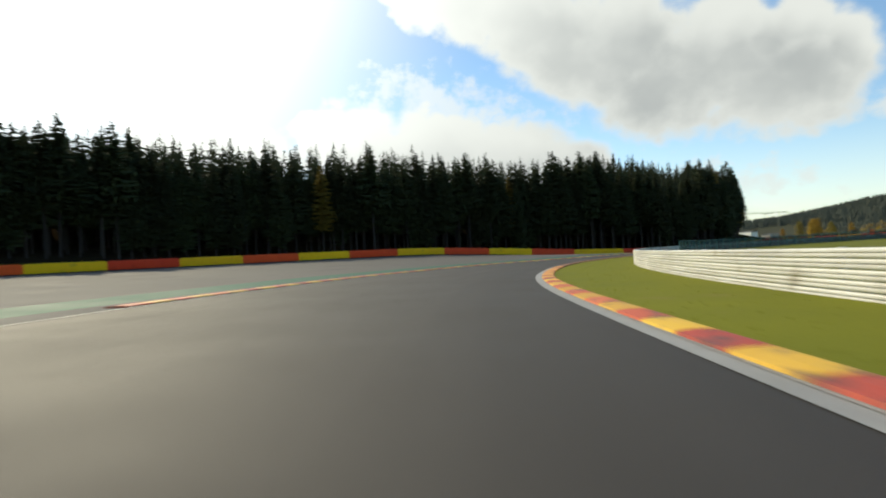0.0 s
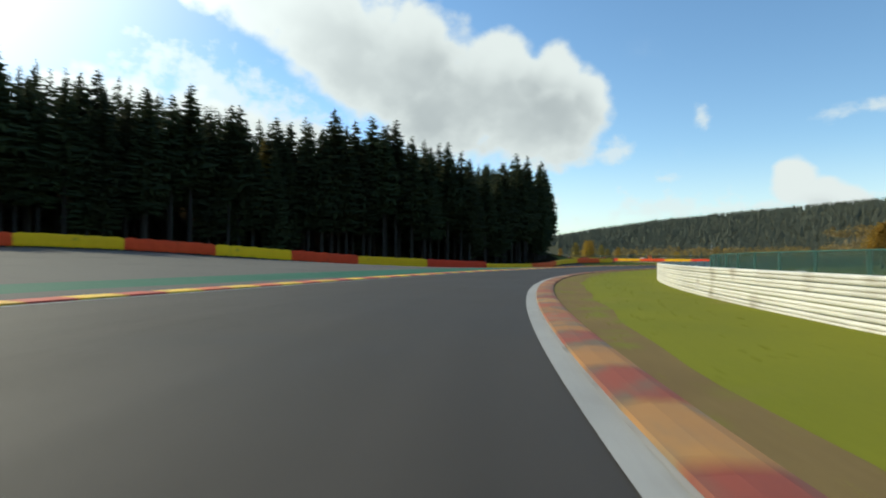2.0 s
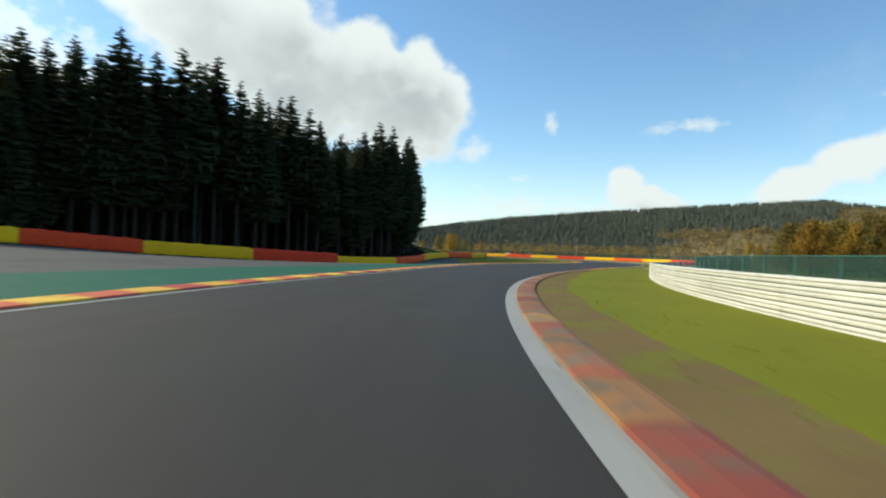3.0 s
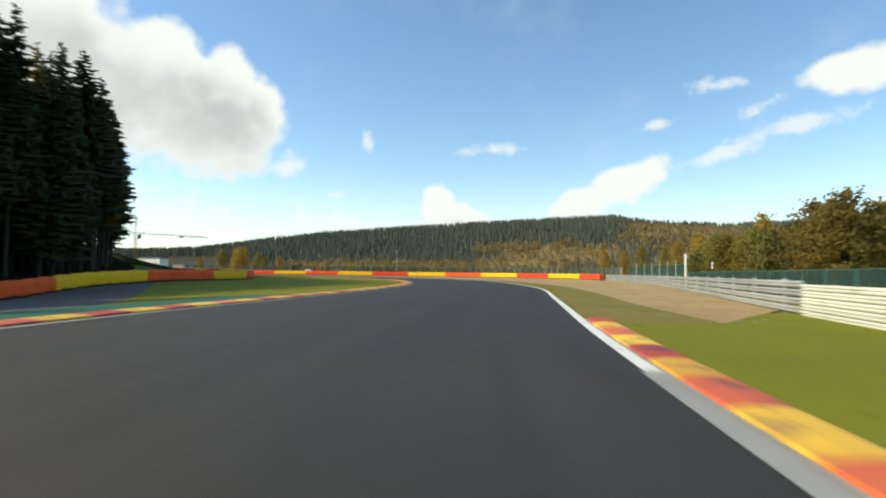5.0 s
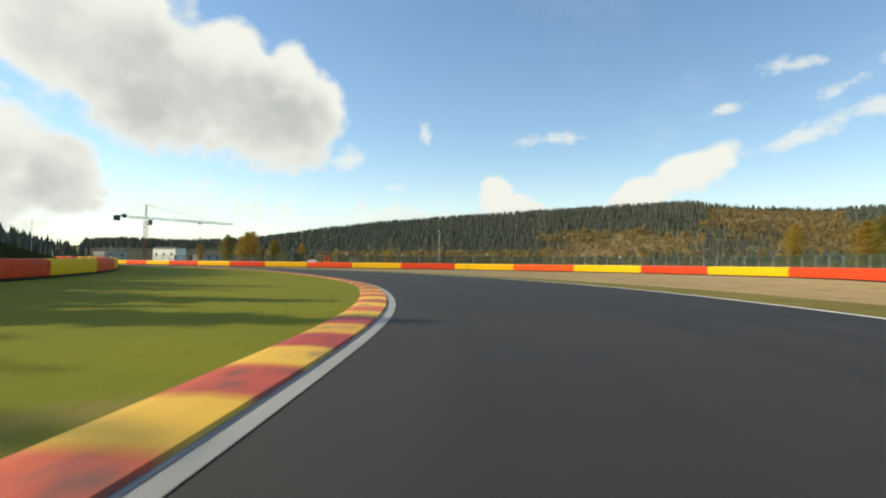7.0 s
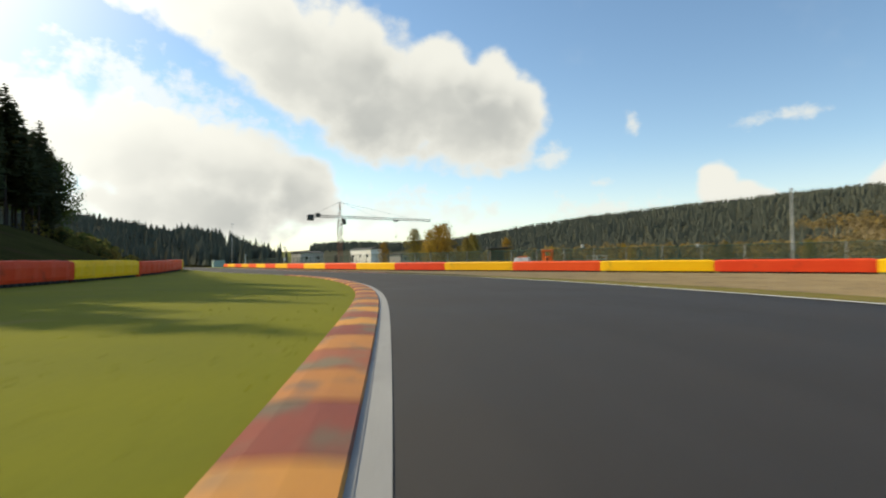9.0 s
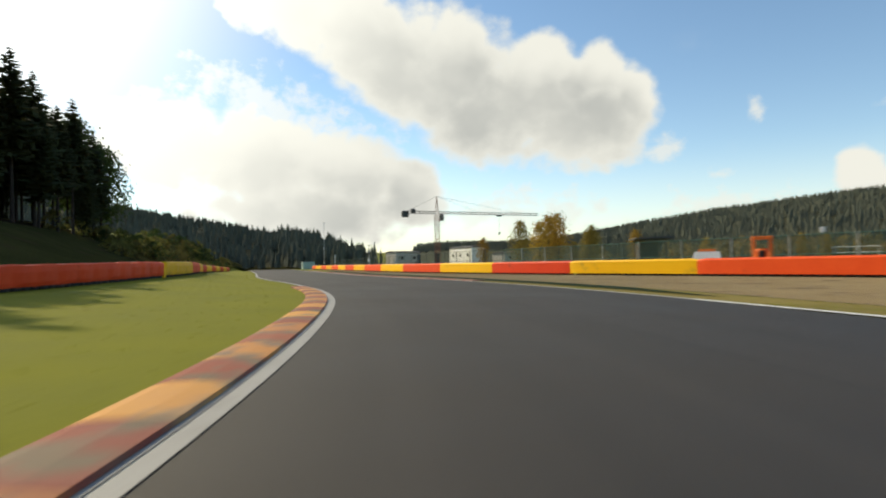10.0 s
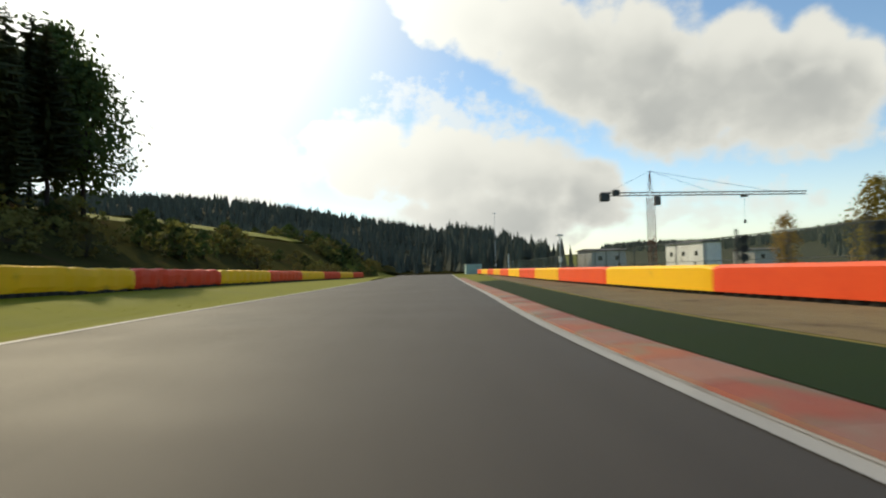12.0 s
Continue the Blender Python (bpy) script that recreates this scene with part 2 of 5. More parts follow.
LITTER = surface("forest_floor_litter", (0.018, 0.013, 0.008), (0.045, 0.034, 0.02), 0.95, 5.0, 0.5, 0.5, spec=0.0)
COVER_RED = surface("red_barrier_cover", (0.74, 0.062, 0.008), (0.88, 0.105, 0.018), 0.6, 5.0, 0.7, 0.35, each=0.12, spread=0.5, spots=((0.50, 0.06, 0.015), 0.8, 0.15), spec=0.25)
COVER_YELLOW = surface("yellow_barrier_cover", (0.87, 0.46, 0.002), (0.95, 0.57, 0.006), 0.6, 5.0, 0.7, 0.35, each=0.1, spread=0.5, spots=((0.62, 0.36, 0.02), 0.8, 0.15), spec=0.25)
# scrub tone kept dark so that it also carries the trees' shade
SHADED_HEATH = surface("shaded_heath_scrub", (0.024, 0.028, 0.010), (0.075, 0.068, 0.024), 0.95, 4.0, 0.2, 0.7, spots=((0.06, 0.045, 0.022), 0.3, 0.4), spec=0.0)
RUBBER = surface("tyre_rubber", (0.012, 0.012, 0.012), (0.03, 0.03, 0.03), 0.8, 12.0, 1.0, 0.3)
GRASS = surface("verge_grass", (0.08, 0.095, 0.010), (0.19, 0.19, 0.02), 0.95, 5.0, 0.12, 0.6, spread=0.75, spots=((0.20, 0.17, 0.05), 0.35, 0.2), spec=0.12)
LAWN = surface("mown_grass", (0.112, 0.125, 0.009), (0.215, 0.213, 0.016), 0.95, 9.0, 0.25, 0.22, spread=0.45, spots=((0.20, 0.17, 0.045), 0.22, 0.12), spec=0.12)
DRY_GRASS = surface("dry_verge_grass", (0.14, 0.115, 0.030), (0.26, 0.205, 0.060), 0.95, 9.0, 0.3, 0.4, spread=0.6, spots=((0.13, 0.14, 0.016), 0.5, 0.45), spec=0.12)
DIRT = surface("bare_soil", (0.12, 0.08, 0.032), (0.21, 0.15, 0.06), 0.95, 12.0, 0.6, 0.6, spots=((0.15, 0.15, 0.022), 0.8, 0.6), spec=0.12)
GRAVEL = surface("gravel", (0.36, 0.255, 0.125), (0.53, 0.40, 0.215), 0.95, 14.0, 0.3, 1.0, spread=0.7, spots=((0.22, 0.155, 0.09), 0.5, 0.35), spec=0.1, depth=0.10, sandy=True)
STONE = surface("gravel_stone", (0.26, 0.2, 0.14), (0.52, 0.42, 0.3), 0.9, 9.0, 1.0, 0.3, island=0.3)
RAIL_WHITE = surface("weathered_white_rail", (0.52, 0.50, 0.44), (0.76, 0.74, 0.68), 0.55, 9.0, 0.35, 0.15, spots=((0.36, 0.32, 0.25), 0.9, 0.3), each=0.08)
STEEL = surface("galvanised_steel", (0.46, 0.46, 0.44), (0.68, 0.68, 0.65), 0.5, 10.0, 0.6, 0.1, metal=0.12)
RAIL_STEEL = surface("dulled_rail_steel", (0.30, 0.30, 0.285), (0.50, 0.50, 0.475), 0.5, 10.0, 0.6, 0.1, metal=0.25, spots=((0.20, 0.17, 0.13), 0.8, 0.25), each=0.12)
DARK_STEEL = surface("dark_steel", (0.03, 0.035, 0.035), (0.08, 0.085, 0.085), 0.6, 10.0, 0.8, 0.1, metal=0.3)
FENCE_GREEN = surface("green_fence_post", (0.03, 0.11, 0.09), (0.06, 0.17, 0.14), 0.6, 10.0, 0.8, 0.1)
BARK = surface("spruce_bark", (0.018, 0.014, 0.011), (0.050, 0.038, 0.029), 0.95, 12.0, 1.0, 0.7, each=0.2)
NEEDLES = surface("spruce_needles", (0.025, 0.033, 0.015), (0.068, 0.080, 0.031), 0.9, 6.0, 0.5, 0.0, each=0.3, spec=0.2, through_light=0.18)
LARCH = surface("autumn_needles", (0.10, 0.075, 0.014), (0.26, 0.17, 0.03), 0.9, 5.0, 0.3, 0.0, each=0.25, spec=0.2, through_light=0.3)
LEAF_GOLD = surface("golden_leaves", (0.30, 0.19, 0.028), (0.52, 0.35, 0.06), 0.85, 4.0, 0.6, 0.0, each=0.25, spec=0.2, through_light=0.55)
LEAF_OLIVE = surface("olive_leaves", (0.105, 0.100, 0.026), (0.22, 0.195, 0.052), 0.85, 4.0, 0.5, 0.0, each=0.3, spec=0.2, through_light=0.3)
LEAF_RUST = surface("yellow_brown_leaves", (0.15, 0.118, 0.028), (0.30, 0.225, 0.055), 0.85, 4.0, 0.5, 0.0, each=0.3, spec=0.2, through_light=0.55)
LEAF_GREEN = surface("dull_green_leaves", (0.035, 0.055, 0.015), (0.085, 0.115, 0.03), 0.85, 4.0, 0.5, 0.0, each=0.3, spec=0.2, through_light=0.3)
# far spruce colour lifted and greyed: the haze over the hills is in it
HAZED_SPRUCE = surface("hazed_distant_spruce", (0.084, 0.092, 0.070), (0.140, 0.146, 0.106), 0.95, 0.8, 0.02, 0.0, island=0.13, spec=0.1, through_light=0.15)
FAR_OLIVE = surface("distant_olive_crowns", (0.20, 0.155, 0.072), (0.32, 0.245, 0.115), 0.95, 0.8, 0.03, 0.0, island=0.07, spec=0.1, through_light=0.45)
FAR_GOLD = surface("distant_autumn_crowns", (0.27, 0.195, 0.065), (0.42, 0.29, 0.095), 0.95, 0.8, 0.03, 0.0, island=0.07, spec=0.1, through_light=0.45)
# shade between the far trees is put into this dark floor colour
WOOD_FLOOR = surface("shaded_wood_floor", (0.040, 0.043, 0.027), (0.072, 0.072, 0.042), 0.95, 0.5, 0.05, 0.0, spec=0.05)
SCRUB_FLOOR = surface("dry_hill_scrub", (0.17, 0.130, 0.062), (0.29, 0.215, 0.105), 0.95, 0.3, 0.03, 0.0, spots=((0.06, 0.06, 0.024), 0.02, 0.5), spec=0.05)
PLASTER = surface("white_wall", (0.74, 0.73, 0.69), (0.86, 0.85, 0.81), 0.85, 6.0, 0.3, 0.1, spots=((0.45, 0.43, 0.4), 0.6, 0.2))
GREY_WALL = surface("grey_cladding", (0.36, 0.35, 0.32), (0.50, 0.485, 0.44), 0.8, 6.0, 0.3, 0.1)
PALE_GREEN = surface("pale_green_steel", (0.30, 0.44, 0.38), (0.42, 0.56, 0.50), 0.6, 6.0, 0.5, 0.05, spots=((0.25, 0.24, 0.2), 0.8, 0.25))
ROOF = surface("dark_roof", (0.05, 0.05, 0.05), (0.11, 0.105, 0.10), 0.8, 8.0, 0.5, 0.2)
TIMBER = surface("dark_timber", (0.06, 0.045, 0.035), (0.14, 0.105, 0.08), 0.85, 10.0, 1.0, 0.3)
ORANGE = surface("orange_machine_paint", (0.82, 0.15, 0.010), (0.92, 0.22, 0.02), 0.45, 6.0, 0.8, 0.05)
WHITE_PAINT = surface("white_car_paint", (0.72, 0.73, 0.74), (0.82, 0.83, 0.83), 0.3, 4.0, 0.8, 0.0)
CRANE_PAINT = surface("faded_crane_paint", (0.20, 0.06, 0.030), (0.31, 0.105, 0.05), 0.6, 5.0, 0.8, 0.05)
CRANE_GREY = surface("crane_grey_paint", (0.07, 0.065, 0.06), (0.13, 0.12, 0.11), 0.6, 5.0, 0.8, 0.05)
GLASS_DARK = surface("dark_window_glass", (0.015, 0.018, 0.02), (0.03, 0.034, 0.038), 0.15, 2.0, 0.5, 0.0)


def netting(name, least, more):
    """Green wire netting that lets most of the view through."""
    m = bpy.data.materials.new(name)
    m.use_nodes = True
    g = Nodes(m.node_tree)
    out = g.add("ShaderNodeOutputMaterial")
    b = g.add("ShaderNodeBsdfPrincipled", Roughness=0.8)
    b.inputs["Base Color"].default_value = (0.014, 0.056, 0.046, 1)
    clear = g.add("ShaderNodeBsdfTransparent")
    geo = g.t.nodes.new("ShaderNodeNewGeometry")
    amount = g.math("MULTIPLY_ADD", g.noise(geo.outputs["Position"], 0.7, 3.0), more, least)
    mx = g.add("ShaderNodeMixShader")
    g.link(amount, mx.inputs["Fac"])
    g.link(clear.outputs[0], mx.inputs[1])
    g.link(b.outputs[0], mx.inputs[2])
    g.link(mx.outputs[0], out.inputs["Surface"])
    return m


NETTING = netting("green_netting", 0.40, 0.30)
NET_MID = netting("open_green_netting", 0.22, 0.2)
NET_THIN = netting("thin_wire_netting", 0.04, 0.12)


# ---------------------------------------------------------------- geometry helpers
class Shape:
    """Collects vertices and faces of one mesh."""

    def __init__(self):
        self.v, self.f = [], []

    def quad(self, a, b, c, d):
        n = len(self.v)
        self.v += [tuple(a), tuple(b), tuple(c), tuple(d)]
        self.f.append((n, n + 1, n + 2, n + 3))

    def tri(self, a, b, c):
        n = len(self.v)
        self.v += [tuple(a), tuple(b), tuple(c)]
        self.f.append((n, n + 1, n + 2))

    def box(self, lo, hi, chamfer=0.0):
        """Box from corner to corner; chamfer bevels the upright and top edges."""
        (x0, y0, z0), (x1, y1, z1) = lo, hi
        c = min(chamfer, (x1 - x0) * 0.4, (y1 - y0) * 0.4, (z1 - z0) * 0.4)
        if c <= 0:
            ring = [(x0, y0), (x1, y0), (x1, y1), (x0, y1)]
            self.loft([[(x, y, z0) for x, y in ring], [(x, y, z1) for x, y in ring]], True, True)
            return
        ring = [(x0 + c, y0), (x1 - c, y0), (x1, y0 + c), (x1, y1 - c), (x1 - c, y1), (x0 + c, y1), (x0, y1 - c), (x0, y0 + c)]
        mx, my = (x0 + x1) / 2, (y0 + y1) / 2
        inner = [(x + (c if x < mx else -c) * 0.8, y + (c if y < my else -c) * 0.8) for x, y in ring]
        self.loft([[(x, y, z0) for x, y in ring], [(x, y, z1 - c) for x, y in ring], [(x, y, z1) for x, y in inner]], True, True)

    def loft(self, rings, closed=True, caps=False):
        """Joins rings of equally many points; closed: each ring runs round."""
        n, k = len(self.v), len(rings[0])
        for ring in rings:
            self.v += [tuple(p) for p in ring]
        for i in range(len(rings) - 1):
            for j in range(k if closed else k - 1):
                a, b = n + i * k + j, n + i * k + (j + 1) % k
                self.f.append((a, b, b + k, a + k))
        if caps:
            self.f.append(tuple(n + j for j in reversed(range(k))))
            self.f.append(tuple(n + (len(rings) - 1) * k + j for j in range(k)))

    def tube(self, points, radii, sides=6, caps=True):
        """A round bar along points."""
        rings = []
        for i, p in enumerate(points):
            p = Vector(p)
            a, b = Vector(points[max(i - 1, 0)]), Vector(points[min(i + 1, len(points) - 1)])
            way = (b - a).normalized()
            side = way.cross(Vector((0, 0, 1)) if abs(way.z) < 0.9 else Vector((1, 0, 0))).normalized()
            up = side.cross(way)
            r = radii[i] if isinstance(radii, (list, tuple)) else radii
            rings.append([p + (side * math.cos(q) + up * math.sin(q)) * r for q in (2 * math.pi * j / sides for j in range(sides))])
        self.loft(rings, True, caps)

    def mesh(self, name, material, smooth=False):
        me = bpy.data.meshes.new(name)
        me.from_pydata(self.v, [], self.f)
        me.materials.append(material)
        if smooth:
            me.polygons.foreach_set("use_smooth", [True] * len(me.polygons))
        me.update()
        return me


def part(name, shape, material, parent=None, label="", smooth=False):
    """Links a shape as one mesh object under a thing or a part."""
    me = shape if isinstance(shape, bpy.types.Mesh) else shape.mesh(name, material, smooth)
    ob = new(name, me)
    if parent is not None:
        ob.parent = parent
    if label:
        ob["label"] = label
    return ob


def thing(name, label, category, group="", at=None):
    """An empty at a thing's base, to carry its parts."""
    ob = tagged(new(name), label, category, group)
    ob.empty_display_size = 0.2
    if at is not None:
        ob.matrix_world = at
    return ob


def spline(points, step=2.0):
    """A smooth line through plan points (x, y or x, y, z), resampled at even steps."""
    p = np.array(points, float)
    p = np.vstack([2 * p[0] - p[1], p, 2 * p[-1] - p[-2]])
    out = []
    for i in range(1, len(p) - 2):
        for u in np.linspace(0, 1, 24, endpoint=False):
            out.append(0.5 * (2 * p[i] + (p[i + 1] - p[i - 1]) * u + (2 * p[i - 1] - 5 * p[i] + 4 * p[i + 1] - p[i + 2]) * u ** 2
                              + (3 * p[i] - p[i - 1] - 3 * p[i + 1] + p[i + 2]) * u ** 3))
    out = np.array(out + [p[-2]])
    for _ in range(30):
        out[1:-1] = (out[:-2] + 2 * out[1:-1] + out[2:]) / 4
    s = np.r_[0, np.cumsum(np.hypot(np.diff(out[:, 0]), np.diff(out[:, 1])))]
    at = np.linspace(0, s[-1], max(2, int(round(s[-1] / step)) + 1))
    return np.stack([np.interp(at, s, out[:, k]) for k in range(out.shape[1])], 1)


def tangents(line):
    t = np.gradient(line[:, :2], axis=0)
    return t / np.hypot(t[:, 0], t[:, 1])[:, None]


def offset(line, d):
    """The plan line moved d metres to its right; d may be one number or one for each point."""
    t = tangents(line)
    moved = line.copy()
    moved[:, 0] += t[:, 1] * d
    moved[:, 1] -= t[:, 0] * d
    return moved


def lengths(line):
    return np.r_[0, np.cumsum(np.hypot(np.diff(line[:, 0]), np.diff(line[:, 1])))]


def stretch(line, start, end):
    """The part of a line between two distances along it."""
    s = lengths(line)
    at = np.linspace(start, min(end, s[-1]), max(2, int((min(end, s[-1]) - start) / (s[1] - s[0])) + 1))
    return np.stack([np.interp(at, s, line[:, k]) for k in range(line.shape[1])], 1)


def nearest(line, x, y):
    """For many points: the index of the nearest vertex of a line, the distance, and the side (positive: right)."""
    best = np.full(x.shape, 1e18)
    idx = np.zeros(x.shape, int)
    for i, (px, py) in enumerate(line[:, :2]):
        d = (x - px) ** 2 + (y - py) ** 2
        m = d < best
        best[m], idx[m] = d[m], i
    t = tangents(line)
    side = (x - line[idx, 0]) * t[idx, 1] - (y - line[idx, 1]) * t[idx, 0]
    return idx, np.sqrt(best), side


def step01(v):
    v = np.clip(v, 0, 1)
    return v * v * (3 - 2 * v)


# ---------------------------------------------------------------- plan lines
RIGHT_EDGE = spline([(2.5, -55.4), (3.8, -20.3), (3.9, -0.3), (4.8, 22.4), (8.1, 39.0), (14.1, 56.0), (25.1, 75.2), (38.1, 90.5),
    (52.2, 101.8), (64.1, 109.1), (74.6, 115.1), (83.5, 119.8), (91.7, 124.1), (103.7, 130.5), (115.8, 138.7), (128.5, 148.6),
    (138.4, 159.0), (146.6, 171.6), (153.1, 185.1), (158.5, 199.2), (162.4, 214.7), (163.9, 226.3), (164.7, 238.0), (164.3, 250.5),
    (163.2, 261.8), (162.0, 277.8), (161.7, 296.8), (161.1, 326.9), (160.4, 381.9), (160.0, 428.0)], 1.0)
LEFT_EDGE = spline([(-12.5, -54.0), (-11.8, -19.0), (-11.6, 1.0), (-10.3, 22.4), (-6.1, 41.5), (-0.2, 55.8), (6.1, 67.3), (13.4, 75.7),
    (20.6, 83.7), (28.8, 92.3), (38.9, 101.5), (49.8, 111.2), (60.3, 119.7), (69.5, 125.8), (79.3, 130.7), (86.5, 134.3),
    (95.3, 139.0), (103.9, 144.1), (111.9, 150.0), (120.9, 157.9), (130.3, 169.6), (137.9, 183.8), (144.6, 199.3), (149.9, 213.2),
    (153.0, 225.8), (154.6, 239.6), (153.6, 255.5), (152.2, 267.3), (151.0, 283.4), (150.7, 297.3), (150.1, 322.3), (147.7, 382.3),
    (145.5, 428.0)], 1.0)
RAIL = spline([(4.5, -55.6), (6.3, -25.6), (7.8, -0.7), (9.4, 18.5), (13.2, 37.2), (19.8, 55.3), (29.7, 72.0), (42.4, 86.3), (57.7, 98.2),
    (72.0, 106.9), (82.3, 111.6), (92.2, 115.5), (102.5, 119.1), (115.2, 124.0), (128.3, 128.8), (140.0, 134.1), (152.0, 140.2), (164.0, 147.4)], 1.0)
GRAVEL_IN = spline([(80.0, 114.2), (87.0, 118.4), (98.1, 124.2), (109.2, 130.5), (119.8, 137.5), (133.7, 148.6), (144.8, 162.6), (152.8, 177.9),
    (160.8, 199.4), (164.6, 214.0), (165.6, 223.7), (167.1, 236.6), (167.2, 250.3), (167.0, 266.7), (165.5, 281.7), (165.3, 306.7),
    (165.4, 341.7)], 1.0)
LEFT_BARRIER = spline([(-85, 60, 2.0), (-64, 90, 2.0), (-40, 112, 2.0), (-20, 127.5, 2.0), (-6, 134.5, 1.9), (2.5, 138, 1.6), (12.5, 141.4, 1.0),
                       (24, 145.4, 0.3), (35, 148, -0.4), (46, 149, -0.8), (57.5, 150.5, -1.2), (69.5, 153.5, -1.3), (79, 159, -1.0),
                       (87, 165.5, -0.4), (96.5, 171.0, -0.1), (106, 176.3, -0.1), (114, 181.5, -0.1), (122, 191.5, 0), (130, 207, 0.1), (136, 224, 0.2),
                       (141, 240, 0.3), (144.3, 254, 0.5), (145.6, 268, 0.6), (144.9, 284, 0.6), (143.4, 305, 0.5), (142.5, 340, 0.3), (142, 380, 0), (142, 420, 0)], 2.0)
RIGHT_BARRIER = spline([(165.1, 148.3), (175, 153.5), (182.0, 160.5), (186.4, 169.0), (189.4, 179.0), (190.6, 190.0), (190.0, 201.2), (188.3, 212.4),
                        (185.6, 223.5), (182.4, 234.4), (179.2, 245.3), (176.1, 255.8), (173.6, 266.4), (171.8, 277.4), (170.2, 290.0),
                        (169.5, 302.0), (169.0, 314.0), (168.8, 326.0), (168.6, 338), (168.4, 352), (167.8, 380), (166.6, 402)], 1.0)
LEFT_KERB = offset(LEFT_EDGE, -1.6)


def ground_z(x, y):
    """Height of the ground: the run-off tilts up or down to the left barrier, a bank rises behind it, hills stand far off."""
    x, y = np.asarray(x, float), np.asarray(y, float)
    ib, db, sb = nearest(LEFT_BARRIER, x, y)
    _, dk, sk = nearest(LEFT_KERB, x, y)
    zb = LEFT_BARRIER[ib, 2]
    z = np.where(sk < 0, np.where(sb > 0, zb * dk / (db + dk + 1e-6), 0), 0.0)
    bank = np.clip((455 - y) / 45, 0, 1) * np.interp(LEFT_BARRIER[ib, 1], [60, 130, 165, 190, 230, 317, 350, 390, 420], [3.0, 2.0, 1.2, 2.0, 5.0, 8.0, 9.0, 10.0, 8.0])
    behind = (sb < 0) & (sk < 0)
    z = np.where(behind, zb + bank * step01((db - 1.5) / 24) + 0.32 * np.clip(db - 22, 0, 45) * np.clip((330 - LEFT_BARRIER[ib, 1]) / 60, 0, 1), z)
    # wooded hill past the end of the straight
    top = np.interp(x, [-300, 0, 61, 111, 160, 188, 215, 250], [41, 36, 32, 23, 14.5, 9.0, 1.0, 0.0])
    foot_y = 385 + 45 * step01((x - 122) / 20)
    z = z + top * step01((y - foot_y) / (535 - foot_y)) * (1 - 0.5 * step01((y - 560) / 400))
    # far ridge
    rx, ry = x - 110, y - 150
    r, az = np.hypot(rx, ry), np.degrees(np.arctan2(-rx, ry))
    el = np.interp(az, [-180, -130, -110, -95, -83, -76, -72, -66, -59, -50, -42, -36, -30, -24, -19, -14, 0, 40, 180],
                   [3, 4, 4.9, 4.45, 4.4, 4.85, 5.4, 5.2, 4.85, 4.25, 3.55, 2.75, 1.8, 1.4, 1.5, 1.1, 1.0, 2.0, 3])
    z = z + 1150 * np.tan(np.radians(el)) * step01((r - 330) / 820) ** 1.15
    return z


def sheet(name, near, far, lift, material, cells=4, label="", kind="structure", parent=None, lanes=False):
    """A ground strip between two lines of equally many points, laid on the ground and lifted a little."""
    s = Shape()
    rows = [near[:, :2] + (far[:, :2] - near[:, :2]) * u for u in np.linspace(0, 1, cells + 1)]
    flat = np.concatenate(rows)
    z = ground_z(flat[:, 0], flat[:, 1]).reshape(cells + 1, -1)
    lifts = np.broadcast_to(np.asarray(lift, float), (cells + 1,)) if np.ndim(lift) else np.full(cells + 1, lift)
    s.loft([[(*p, zz + lifts[k]) for p, zz in zip(row, z[k])] for k, row in enumerate(rows)], False)
    ob = part(name, s, material, parent)
    if lanes:                                           # across and along the strip, in metres
        k = len(near)
        s_ = lengths(near)
        span = np.hypot(*(far[:, :2] - near[:, :2]).T)
        idx = np.array([v for f in s.f for v in f])
        uv = np.stack([(idx // k) / cells * span[idx % k] - span[idx % k] / 2 + 0.5, s_[idx % k]], 1)
        ob.data.uv_layers.new(name="UVMap").data.foreach_set("uv", uv.ravel())
    return tagged(ob, label, kind=kind) if parent is None else ob


def resample(line, count):
    s = lengths(line)
    at = np.linspace(0, s[-1], count)
    return np.stack([np.interp(at, s, line[:, k]) for k in range(line.shape[1])], 1)


